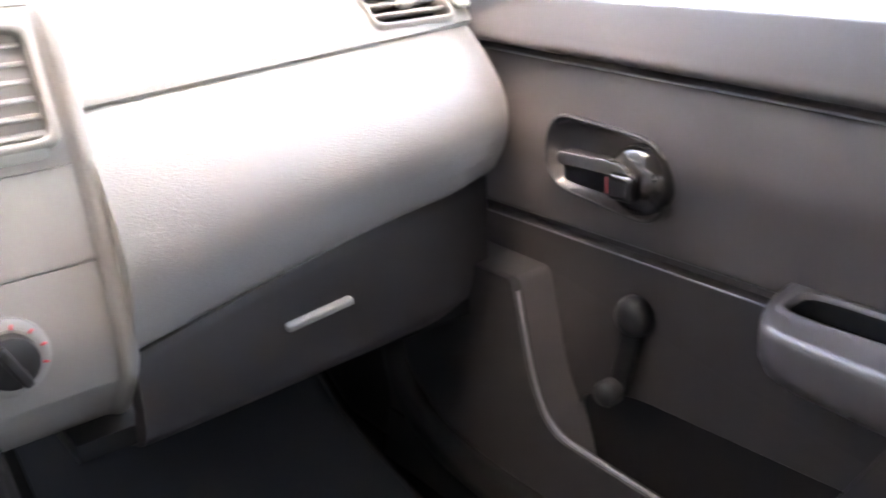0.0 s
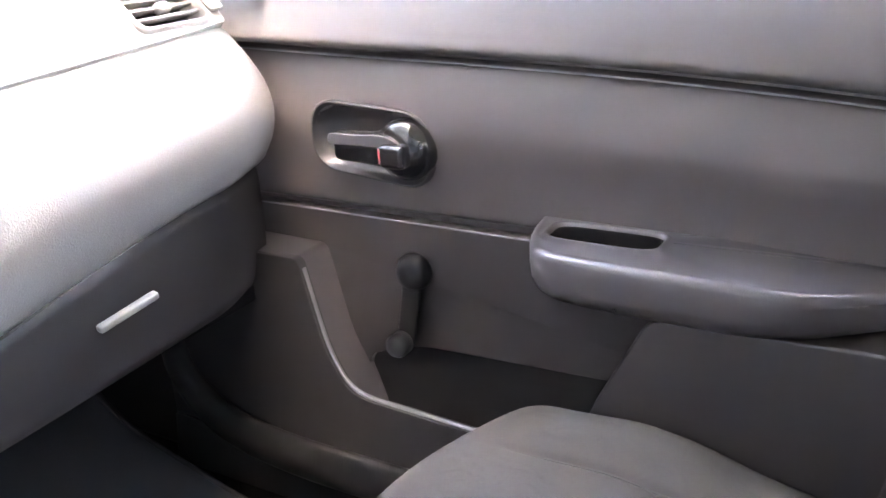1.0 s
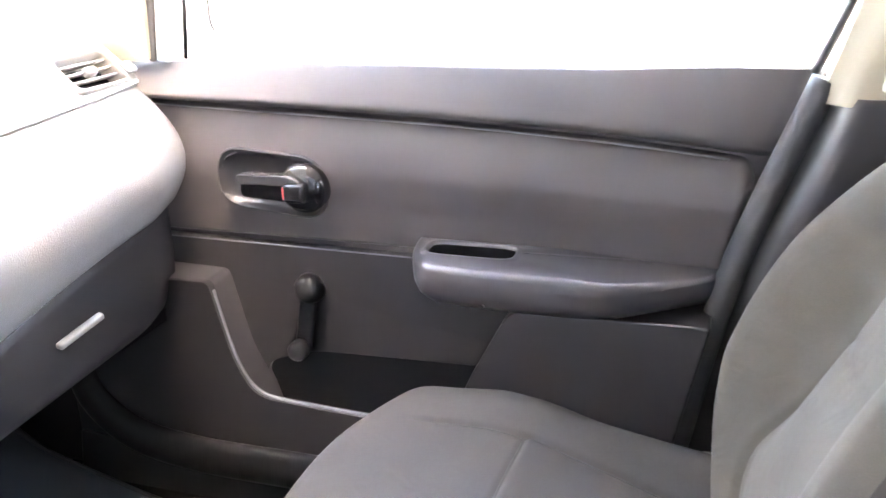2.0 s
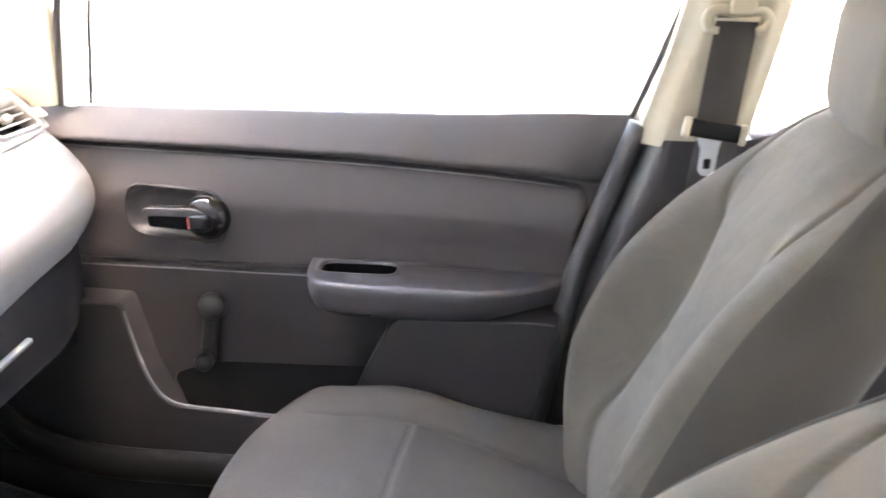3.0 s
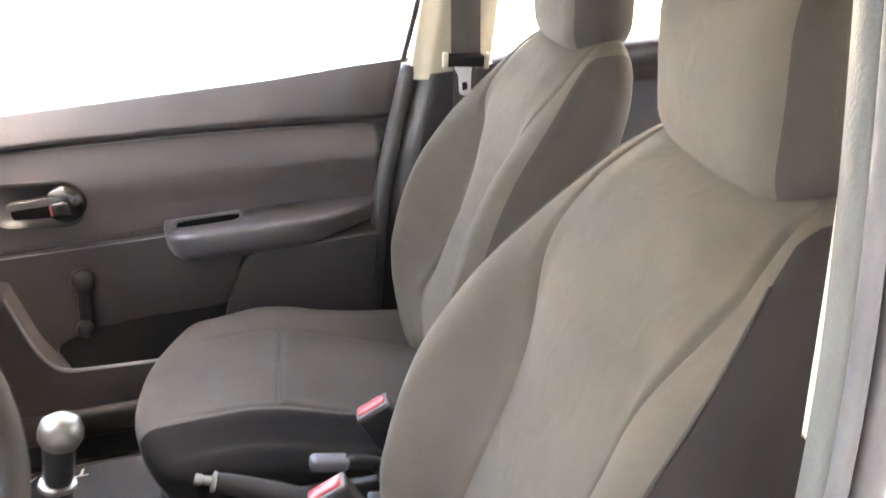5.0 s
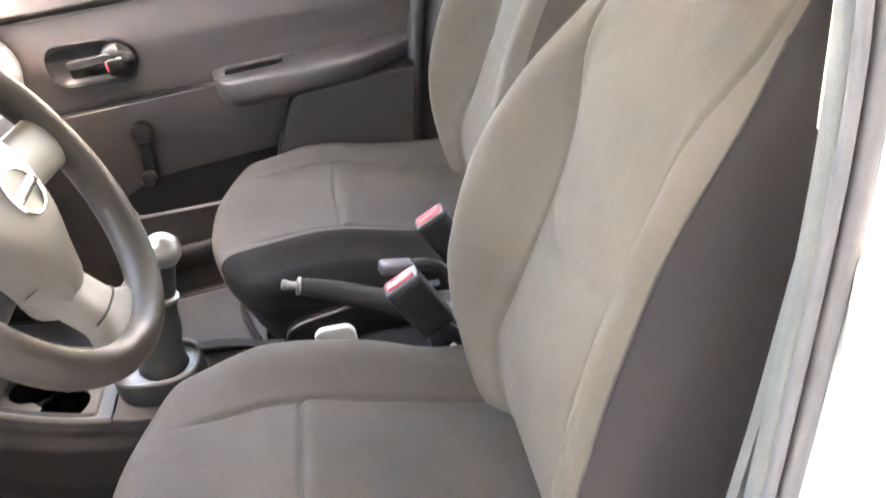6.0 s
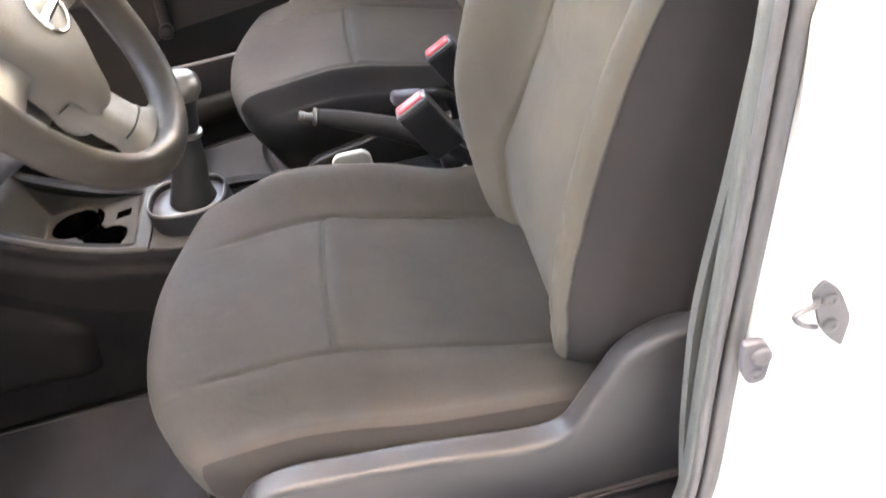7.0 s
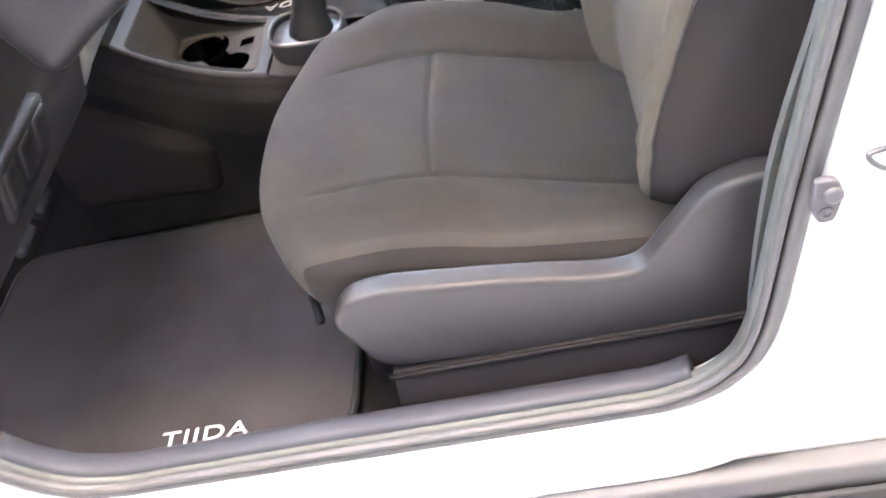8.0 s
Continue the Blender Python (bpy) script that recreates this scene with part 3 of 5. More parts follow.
def pillar_low(u, v):
    z = FLOOR + (0.935 - FLOOR) * v
    x = lean(z)[0] + 0.006 + u * ip(z, [(0.28, 0.24), (0.6, 0.20), (0.935, 0.145)])
    y = 0.682 - 0.035 * float(sm(u, 0.0, 0.22)) * float(1 - 0.6 * sm(u, 0.7, 1))
    return (x, y, z)
def pillar_high(u, v):
    z = 0.925 + 0.47 * v
    x = lean(z)[0] - 0.004 + u * ip(z, [(0.92, 0.150), (1.2, 0.130), (1.4, 0.12)])
    y = ip(z, [(0.92, 0.675), (1.4, 0.60)]) - 0.022 * float(sm(u, 0, 0.25)) + 0.02 * float(sm(u, 0.8, 1))
    return (x, y, z)
me = prism([(0.0, FLOOR), (0.50, FLOOR), (0.50, 0.93), (0.22, 0.93)], 'y', 0.735, 0.76, M_SEALDARK, 0)
tagged(ppart("door_jamb", me), "dark door jamb behind the pillar trim", "door jamb", kind="structure")
b = thing("b_pillar", (0.36, 0.70, FLOOR), "door pillar trim, dark grey below and beige above", "pillar trim")
ppart("lower_trim", surface(pillar_low, 16, 24, M_DOOR_LOW, away=(0, 0.03, 0)), b, "dark grey lower pillar trim")
ppart("upper_trim", surface(pillar_high, 16, 20, M_BEIGE, away=(0, 0.03, 0)), b, "beige upper pillar trim")

rear = thing("rear_door", (1.0, 0.72, FLOOR), "closed dark grey plastic rear door card", "car door")
def rear_card(u, v):
    z = 0.33 + 0.615 * v
    return (0.44 + 1.1 * u, 0.712 - 0.03 * float(sm(z, 0.86, 0.91)) + 0.02 * float(sm(z, 0.925, 0.945)), z - 0.02 * u)
ppart("door_card", surface(rear_card, 20, 40, M_DOOR_LOW, away=(0, 0.02, 0)), rear)

ppart("window_divider", sweep(smooth_path([(0.955, 0.700, 0.93), (0.99, 0.672, 1.10), (1.045, 0.635, 1.36)], 6), circle(0.009, 8, 0.008), M_SWITCH, up=(0, 1, 0)), rear, "grey upright in the rear window")

# kick trim and inner sill on the passenger side
me = sweep(smooth_path([(-0.80, 0.655, 0.62), (-0.785, 0.64, 0.50), (-0.765, 0.63, 0.425), (-0.69, 0.62, 0.375), (-0.57, 0.615, 0.357), (-0.35, 0.61, 0.36), (0.2, 0.61, 0.36)]),
           circle(0.032, 14, 0.016), M_BIN, up=(0, 1, 0))
tagged(ppart("sill_trim", me), "black plastic sill and kick trim beside the passenger footwell", "sill trim", kind="structure")
me = prism([(0.612, FLOOR), (0.70, FLOOR), (0.70, 0.355), (0.625, 0.355)], 'x', -0.80, 1.5, M_BLACK, 0.006)
tagged(ppart("inner_sill", me), "black inner sill below the passenger door", "sill trim", kind="structure")
me = prism(rounded([(-1.1, FLOOR), (-0.80, FLOOR), (-0.78, 0.62), (-1.1, 0.70)], 0.02), 'y', 0.64, 0.70, M_BLACK, 0.01)
tagged(ppart("kick_panel", me), "black kick panel in front of the passenger door", "kick panel", kind="structure")

# front quarter post between the door and the small fixed window
qp = rounded([(-0.80, 0.985), (-0.74, 1.10), (-0.56, 1.165, 0.05), (-0.525, 1.10, 0.05), (-0.545, 0.985, 0.04)], 0.03, 6)
def quarter_panel():
    outer = rounded([(-0.86, 0.955), (-0.84, 1.10), (-0.49, 1.30), (-0.452, 1.30), (-0.506, 0.955)], 0.006, 6)
    cx, cz = -0.64, 1.06
    def at(o, t):
        best = None
        d = (math.cos(t), math.sin(t))
        for i in range(len(o)):
            (ax, az), (bx, bz) = o[i], o[(i + 1) % len(o)]
            ex, ez = bx - ax, bz - az
            det = d[0] * -ez + ex * d[1]
            if abs(det) < 1e-12:
                continue
            k = ((ax - cx) * -ez + ex * (az - cz)) / det
            w = (d[0] * (az - cz) - d[1] * (ax - cx)) / det
            if k > 0 and -1e-9 <= w <= 1 + 1e-9:
                best = k if best is None else max(best, k)
        return (cx + d[0] * best, cz + d[1] * best)
    n = 96
    def fall(z):
        return 0.682 - 0.06 * max(z - 0.95, 0) / 0.35
    rings = []
    for o, dy in ((outer, 0.015), (outer, 0.0), (qp, -0.004), (qp, 0.015)):
        rings.append([(p[0], fall(p[1]) + dy, p[1]) for p in (at(o, 2 * math.pi * i / n) for i in range(n))])
    V, F = sum(rings, []), []
    for r in range(4):
        for i in range(n):
            F.append((r * n + i, r * n + (i + 1) % n, ((r + 1) % 4) * n + (i + 1) % n, ((r + 1) % 4) * n + i))
    me = mesh_of("quarter", V, F, [M_BEIGE])
    me.set_sharp_from_angle(angle=radians(40))
    return me
tagged(part("quarter_panel", quarter_panel()), "beige trim round the small fixed front window", "pillar trim", kind="structure")
dframe = [(-0.492, 0.700, 0.955), (-0.476, 0.688, 1.03), (-0.455, 0.672, 1.12), (-0.41, 0.645, 1.25), (-0.30, 0.625, 1.355)]
part("front_frame", sweep(smooth_path(dframe, 6), circle(0.012, 8, 0.010), M_PAINT, up=(0, 1, 0)), door, "white painted front upright of the window frame")
part("frame_seal", sweep(smooth_path([(p[0] - 0.015, p[1] - 0.006, p[2]) for p in dframe], 6), circle(0.006, 8), M_SEALPALE, up=(0, 1, 0)), door, "grey rubber seal of the window frame")
part("run_channel", sweep(smooth_path([(p[0] + 0.026, p[1] + 0.014, p[2]) for p in dframe], 6), circle(0.0035, 8), M_SEALDARK, up=(0, 1, 0)), door, "thin dark glass run")

part("rear_frame", sweep(smooth_path([(0.378, 0.712, 0.955), (0.395, 0.700, 1.0), (0.430, 0.682, 1.10), (0.462, 0.664, 1.20), (0.50, 0.630, 1.36)], 6), circle(0.006, 8, 0.008), M_SEAL, up=(0, 1, 0)), door, "dark rear upright of the window frame")

# outside mirror
mirror = thing("wing_mirror", (-0.56, 0.92, 0.95), "white painted wing mirror outside the passenger window", "wing mirror")
def mirror_shape(P):
    x, y, z = P[:, 0], P[:, 1], P[:, 2]
    s = 1 - 0.22 * sm(x, -0.06, -0.02) * 0 - 0.35 * sm(-x, -0.01, 0.06)
    return np.stack([x - 0.56, y * s + 0.935, z * s + 1.045 + 0.10 * y - 0.012 * (y / 0.12) ** 2], 1)
part("housing", rbox(0.06, 0.120, 0.090, 0.050, (14, 24, 18), mirror_shape, M_PAINT), mirror)
go = rounded([(0.842, 0.970), (1.025, 0.990), (1.028, 1.105), (0.842, 1.105)], 0.035, 6)
part("mirror_glass", prism(go, 'x', -0.503, -0.4985, M_CHROME, 0.001), mirror, "mirror glass")
part("glass_edge", sweep([Vector((-0.4995, p[0], p[1])) for p in go], circle(0.0022, 6), M_SEALDARK, closed=True, up=(1, 0, 0)), mirror, "dark gap round the glass")
part("arm", rbox(0.03, 0.07, 0.020, 0.014, (6, 6, 6), None, M_PAINT, at=(-0.57, 0.80, 0.975)), mirror)

# ---- dashboard ----
dash = thing("dashboard", (-0.6, 0.1, 0.6), "grey plastic dashboard with glovebox and centre stack", "dashboard")

def seam_z(y):      # joint between the top pad and the passenger panel
    return float(ip(y, [(0.2, 0.905), (0.66, 0.928)]))
def lid_z(y):       # joint between the passenger panel and the glovebox lid
    return float(ip(y, [(0.2, 0.687), (0.35, 0.717), (0.5, 0.741), (0.66, 0.757)]))
def end_in(y):      # the end of the dashboard turns away by the door
    return 0.020 * float(sm(y, 0.56, 0.668)) + 0.03 * float(sm(y, 0.655, 0.672))
def pad(u, v):
    y = 0.206 + 0.462 * v
    z0 = seam_z(y) + 0.0025
    pts = [(-0.498, z0), (-0.501, z0 + 0.006), (-0.520, z0 + 0.026), (-0.552, z0 + 0.050), (-0.60, z0 + 0.066), (-0.70, z0 + 0.072), (-1.06, 0.955)]
    t = u * 6
    i = min(int(t), 5); f = t - i
    x = pts[i][0] * (1 - f) + pts[i + 1][0] * f
    z = pts[i][1] * (1 - f) + pts[i + 1][1] * f
    return (x - 0.5 * end_in(y), y, z)
part("top_pad", cut(surface(pad, 150, 110, M_DASH, away=(-0.012, 0, -0.012)), lambda c: abs(c.y - 0.580) < 0.050 and -0.553 < c.x < -0.508 and c.z > 0.925), dash, "grey soft top pad")

def panel(u, v):
    y = 0.206 + 0.464 * v
    a, b = seam_z(y) - 0.001, lid_z(y) + 0.002
    z = a + (b - a) * u
    q = [(0, -0.500), (0.04, -0.490), (0.10, -0.478), (0.26, -0.452), (0.4, -0.435), (0.5, -0.4285), (0.58, -0.4265), (0.68, -0.4280), (0.8, -0.4350), (0.9, -0.4450), (0.97, -0.4530), (1.0, -0.459)]
    x = float(ip(u, q))
    return (x - end_in(y), y, z)
part("passenger_panel", surface(panel, 70, 40, M_DASH, away=(-0.03, 0, 0)), dash, "grey grained bulging passenger panel")

def lid(u, v):
    y = 0.206 + 0.451 * v
    z = lid_z(y) - 0.003 + (0.565 - lid_z(y)) * u
    x = float(ip(u, [(0, -0.462), (0.03, -0.4580), (0.3, -0.457), (0.55, -0.460), (0.75, -0.469), (0.9, -0.489), (1, -0.52)]))
    return (x - end_in(y) - 0.012 * float(sm(y, 0.25, 0.66)), y, z)
glove = part("glovebox_lid", surface(lid, 24, 24, M_GLOVE, away=(-0.03, 0, 0.0)), dash, "dark grey glovebox lid")
me = rbox(0.005, 0.038, 0.0042, 0.0025, (4, 16, 6), None, M_PALE, at=(-0.448, 0.394, 0.671), turn=(8, 10, -3))
part("glovebox_handle", me, glove, "pale worn glovebox latch")
part("under_cover", surface(lambda u, v: (-0.50 - 0.45 * u, 0.15 + 0.495 * v, 0.575 - 0.03 * u), 4, 4, M_BLACK, away=(0, 0, 0.02)), dash, "black panel under the glovebox")

# side vent
def vent(parent, name, cy, cz, cx, w, h, slats, tilt, m):
    """A framed outlet in the y-z plane that faces +x, leaning back by tilt."""
    T = Matrix.Translation((cx, cy, cz)) @ Euler((0, radians(-tilt), 0)).to_matrix().to_4x4()
    o = rounded([(-w, -h), (w, -h), (w, h), (-w, h)], 0.014)
    me = prism(o, 'x', -0.030, -0.024, M_DARK, 0)
    me.transform(T)
    box = part(name, me, parent, "dark air outlet with slats")
    n = len(o)
    V, F = [], []
    for k, x in ((1.0, -0.025), (1.0, 0.001), (1.05, 0.005), (1.16, 0.004), (1.20, -0.004), (1.20, -0.025)):
        V += [(x, (abs(p[0]) + (k - 1) * h) * (1 if p[0] > 0 else -1), (abs(p[1]) + (k - 1) * h) * (1 if p[1] > 0 else -1)) for p in o]
    for r in range(5):
        for i in range(n):
            F.append((r * n + i, r * n + (i + 1) % n, (r + 1) * n + (i + 1) % n, (r + 1) * n + i))
    me = mesh_of("frame", V, F, [m])
    me.transform(T)
    part("frame", me, box)
    for i in range(slats):
        z = -h + (i + 0.5) * 2 * h / slats
        me = rbox(0.010, w - 0.002, 0.0020, 0.0012, (4, 4, 2), None, M_DASH, at=(-0.010, 0, z), turn=(0, 28, 0))
        me.transform(T)
        part("slat", me, box)
    me = rbox(0.006, 0.010, 0.006, 0.003, (4, 4, 4), None, M_DASH, at=(-0.001, 0, 0))
    me.transform(T)
    part("vent_knob", me, box)
    return box
vent(dash, "side_vent", 0.580, 0.956, -0.526, 0.050, 0.027, 4, 48, M_DASH)
me = rbox(0.004, 0.010, 0.010, 0.003, (3, 3, 3), None, M_PALE, at=(-0.516, 0.648, 0.952), turn=(0, -50, 0))
part("vent_wheel", me, dash)
# speaker grille and edge line on top of the pad
part("demister_grille", rbox(0.02, 0.10, 0.004, 0.003, (4, 8, 2), None, M_BLACK, at=(-0.80, 0.50, 0.986)), dash, "black demister grille")

# centre stack
def stack_x(z):
    return float(ip(z, [(0.60, -0.53), (0.635, -0.492), (0.67, -0.465), (0.72, -0.455), (0.80, -0.462), (0.90, -0.484), (0.99, -0.515), (1.0, -0.53)]))
def stack(u, v):
    z = 0.60 + 0.40 * u
    y = -0.222 + 0.444 * v
    edge = 0.055 * float(sm(abs(y), 0.211, 0.222)) - 0.009 * math.exp(-((abs(y) - 0.203) / 0.008) ** 4)
    return (stack_x(z) - edge, y, z)
centre = part("dashboard_centre", surface(stack, 60, 120, M_DASH, away=(-0.03, 0, 0)), dash, "silver grey centre stack")
part("centre_top", surface(lambda u, v: (-0.520 - 0.545 * u, -0.214 + 0.428 * v, 0.9985 - 0.040 * u - 0.003 * (2 * v - 1) ** 2), 12, 8, M_DASH, away=(0, 0, -0.02)), dash, "grey top of the dashboard")
def plate(name, z0, z1, y0, y1, m, lift, label=""):
    def fn(u, v):
        z, y = z0 + (z1 - z0) * u, y0 + (y1 - y0) * v
        return (stack_x(z) + lift, y, z)
    return part(name, surface(fn, 12, 4, m, away=(-0.012, 0, 0)), centre, label)
plate("climate_panel", 0.668, 0.786, -0.190, 0.190, M_STACK, 0.004, "grey climate control panel")
plate("radio_panel", 0.790, 0.868, -0.190, 0.190, M_STACK, 0.004, "grey radio surround")
plate("radio_face", 0.800, 0.852, -0.105, 0.105, M_BLACK, 0.008, "black radio face")
plate("vent_surround", 0.872, 0.992, -0.190, 0.190, M_STACK, 0.003, "grey vent surround")
vent(centre, "centre_vent", 0.112, 0.936, -0.484, 0.066, 0.044, 6, 18, M_STACK)
vent(centre, "centre_vent", -0.112, 0.936, -0.484, 0.066, 0.044, 6, 18, M_STACK)
for sy in (1, -1):
    part("vent_slider", rbox(0.006, 0.022, 0.007, 0.004, (4, 8, 4), None, M_PALE, at=(stack_x(0.884) + 0.006, sy * 0.152, 0.884)), centre, "ribbed grey slider")
for cy in (0.103, 0.0, -0.103):
    axis = (1, 0, 0.08)
    k = part("climate_knob", lathe([(0.034, 0), (0.034, 0.008), (0.030, 0.011), (0.026, 0.011), (0.026, 0.012)], M_STACK, (stack_x(0.727) + 0.003, cy, 0.727), axis), centre, "round climate dial with red scale")
    part("dial", lathe([(0.024, 0.0), (0.022, 0.016), (0.018, 0.018), (0.001, 0.018)], M_BLACK, (stack_x(0.727) + 0.010, cy, 0.727), axis), k, "black rotary dial")
    part("grip", rbox(0.006, 0.0045, 0.021, 0.003, (4, 4, 8), None, M_BLACK, at=(stack_x(0.727) + 0.030, cy, 0.727), turn=(25, 0, 0)), k)
    for i in range(7):
        a = radians(-20 + 32 * i)
        part("scale_mark", rbox(0.001, 0.0025, 0.0012, 0.0006, (2, 2, 2), None, M_RED, at=(stack_x(0.727) + 0.0145, cy + 0.029 * math.cos(a), 0.727 + 0.029 * math.sin(a)), turn=(math.degrees(a), 0, 0)), k, "red scale mark")

# driver's side of the dashboard
def ddash(u, v):
    y = -0.665 + 0.46 * v
    q = [(-1.05, 0.955), (-0.70, 0.99), (-0.62, 1.02), (-0.56, 1.00), (-0.50, 0.93), (-0.47, 0.86), (-0.45, 0.78), (-0.455, 0.70), (-0.49, 0.62), (-0.56, 0.57)]
    t = u * 9
    i = min(int(t), 8); f = t - i
    return (q[i][0] * (1 - f) + q[i + 1][0] * f - 0.02 * float(sm(-y, 0.58, 0.665)), y, q[i][1] * (1 - f) + q[i + 1][1] * f)
part("driver_panel", surface(ddash, 54, 12, M_DASHLOW, away=(-0.03, 0, -0.01)), dash, "dark grey driver's side panel")
pod = part("switch_panel", rbox(0.010, 0.078, 0.040, 0.006, (4, 8, 8), None, M_BLACK, at=(-0.458, -0.450, 0.700), turn=(0, 18, 0)), dash, "black switch panel with buttons")
for i in range(3):
    part("button", rbox(0.006, 0.020, 0.026, 0.004, (4, 6, 6), None, M_BIN, at=(-0.450, -0.50 + 0.05 * i, 0.702), turn=(0, 18, 0)), pod)

# ---- steering wheel ----
WC, WT = Vector((-0.165, -0.345, 0.962)), 25.0
wheel = thing("steering_wheel", WC, "grey polyurethane three-spoke steering wheel with airbag pad", "steering wheel")
WM = Matrix.Translation(WC) @ Euler((0, radians(90 - WT), 0)).to_matrix().to_4x4()
# local: z towards the driver, x down in the wheel's plane, y across
def wpart(name, me, parent=None, label=""):
    me.transform(WM)
    return part(name, me, parent or wheel, label)
rim = [Vector((0.174 * math.cos(2 * math.pi * i / 72), 0.178 * math.sin(2 * math.pi * i / 72), 0)) for i in range(72)]
wpart("rim", sweep(rim, circle(0.0165, 16, 0.0195), M_RIM, closed=True), None, "worn dark grey rim")
def hub_shape(P):
    x, y, z = P[:, 0], P[:, 1], P[:, 2]
    x = x + 0.014
    w = ip(x, [(-0.09, 0.70), (-0.05, 0.92), (-0.01, 0.96), (0.02, 0.82), (0.05, 0.60), (0.075, 0.43), (0.10, 0.36), (0.12, 0.36)])
    dome = 0.020 * (1 - np.clip((x / 0.12) ** 2 + (y / 0.10) ** 2, 0, 1)) * (z > -0.028) - 0.010 * sm(x, 0.03, 0.10)
    return np.stack([x, y * w, z + dome], 1)
hub = wpart("airbag_pad", rbox(0.096, 0.088, 0.024, 0.022, (36, 30, 8), hub_shape, M_WHEEL, at=(0.0, 0, -0.022)), None, "grey domed airbag pad")
ring = [Vector((0.004 + 0.023 * math.cos(2 * math.pi * i / 32), 0.029 * math.sin(2 * math.pi * i / 32), 0.0228 - 0.0010 * math.cos(2 * math.pi * i / 16))) for i in range(32)]
wpart("emblem", join(sweep(ring, circle(0.0023, 8), M_CHROME, closed=True), rbox(0.0055, 0.029, 0.0025, 0.002, (3, 6, 3), None, M_CHROME, at=(0.004, 0, 0.0246))), hub, "chrome ring emblem with a bar")
def spoke(path, w, t, m):
    return sweep(smooth_path(path, 6), [(w * math.cos(a), t * math.sin(a)) for a in [2 * math.pi * i / 14 for i in range(14)]], m)
for sy in (1, -1):
    wpart("spoke", spoke([(-0.002, sy * 0.07, -0.014), (0.002, sy * 0.11, -0.012), (0.006, sy * 0.145, -0.007), (0.008, sy * 0.172, -0.003)], 0.030, 0.010, M_WHEEL), None)
def lower_spoke(u, v):
    """The bottom spoke, slim under the pad and flaring where it meets the rim."""
    x = 0.070 + 0.098 * u
    half = float(ip(u, [(0.0, 0.046), (0.3, 0.034), (0.62, 0.034), (0.82, 0.050), (1.0, 0.086)]))
    q = 2 * v - 1
    return (x - 0.16 * (q * half) ** 2 / 0.1 * u, q * half, -0.012 + 0.010 * float(sm(u, 0.2, 0.9)) - 0.010 * q ** 4)
lower = wpart("lower_spoke", surface(lower_spoke, 24, 24, M_WHEEL, away=(0, 0, -0.014)), None, "grey bottom spoke")
wpart("joint", sweep([Vector(lower_spoke(0.66, i / 12)) + Vector((0, 0, 0.0006)) for i in range(13)], circle(0.0013, 6), M_SEALDARK, up=(0, 0, 1)), lower, "dark joint across the bottom spoke")
def shroud_shape(P):
    x, y, z = P[:, 0], P[:, 1], P[:, 2]
    f = sm(z, -0.20, -0.03)
    return np.stack([x * (1 - 0.25 * f), y * (1 - 0.20 * f), z], 1)
wpart("column_shroud", rbox(0.085, 0.080, 0.120, 0.035, (12, 12, 16), shroud_shape, M_TRIM, at=(0.020, 0, -0.172)), None, "grey steering column shroud")
for sy in (1, -1):
    wpart("stalk", sweep(smooth_path([(0.0, sy * 0.05, -0.07), (-0.01, sy * 0.10, -0.065), (-0.02, sy * 0.16, -0.055)], 6), circle(0.008, 10), M_BLACK), None, "black control stalk")

# ---- centre console ----
console = thing("centre_console", (-0.3, 0, FLOOR), "dark plastic centre console with silver top and cup holders", "console")
def top_z(x):
    return float(ip(x, [(-0.62, 0.735), (-0.50, 0.655), (-0.46, 0.618), (-0.42, 0.588), (-0.38, 0.564), (-0.34, 0.545), (-0.30, 0.531), (-0.26, 0.520), (-0.24, 0.512), (-0.12, 0.495), (-0.05, 0.47)]))
def tray_floor(x):
    return float(ip(x, [(-0.46, 0.529), (-0.41, 0.527), (-0.34, 0.521), (-0.28, 0.5245)]))
def tray(u, v):
    """The silver surround and its sunken tray: deep at the front, running out level behind."""
    x, y = -0.476 + 0.208 * u, -0.105 + 0.176 * v
    inside = float(sm(x, -0.464, -0.440)) * float(sm(y, -0.098, -0.087)) * float(1 - sm(y, 0.055, 0.066)) * float(1 - sm(x, -0.292, -0.282))
    top = top_z(x) - 0.004 * float(1 - sm(y, -0.105, -0.100)) - 0.004 * float(sm(y, 0.066, 0.071))
    return (x, y, top + (min(tray_floor(x), top) - top) * inside)
HOLES = [(-0.396, 0.014, 0.038), (-0.342, -0.046, 0.037), (-0.369, -0.015, 0.022)]
SLOTS = [(-0.318, 0.014, 0.013, 0.012), (-0.414, -0.050, 0.013, 0.012)]
def in_well(c):
    return any((c.x - hx) ** 2 + (c.y - hy) ** 2 < r * r for hx, hy, r in HOLES) or any(abs(c.x - hx) < a and abs(c.y - hy) < b for hx, hy, a, b in SLOTS)
tray_ob = part("cup_tray", cut(surface(tray, 190, 160, M_SILVER, away=(0, 0, -0.003)), in_well), console, "silver cup holder tray with two wells")
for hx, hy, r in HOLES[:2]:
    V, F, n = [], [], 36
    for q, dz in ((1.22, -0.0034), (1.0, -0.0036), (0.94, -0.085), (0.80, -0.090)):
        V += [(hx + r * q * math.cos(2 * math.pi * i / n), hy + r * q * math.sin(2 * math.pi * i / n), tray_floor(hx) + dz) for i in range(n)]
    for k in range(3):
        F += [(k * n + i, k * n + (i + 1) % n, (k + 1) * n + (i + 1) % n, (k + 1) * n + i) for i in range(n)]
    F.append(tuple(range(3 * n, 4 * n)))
    part("cup_well", mesh_of("well", V, F, [M_WELL]), tray_ob, "cup holder well, near-black for the shade inside")
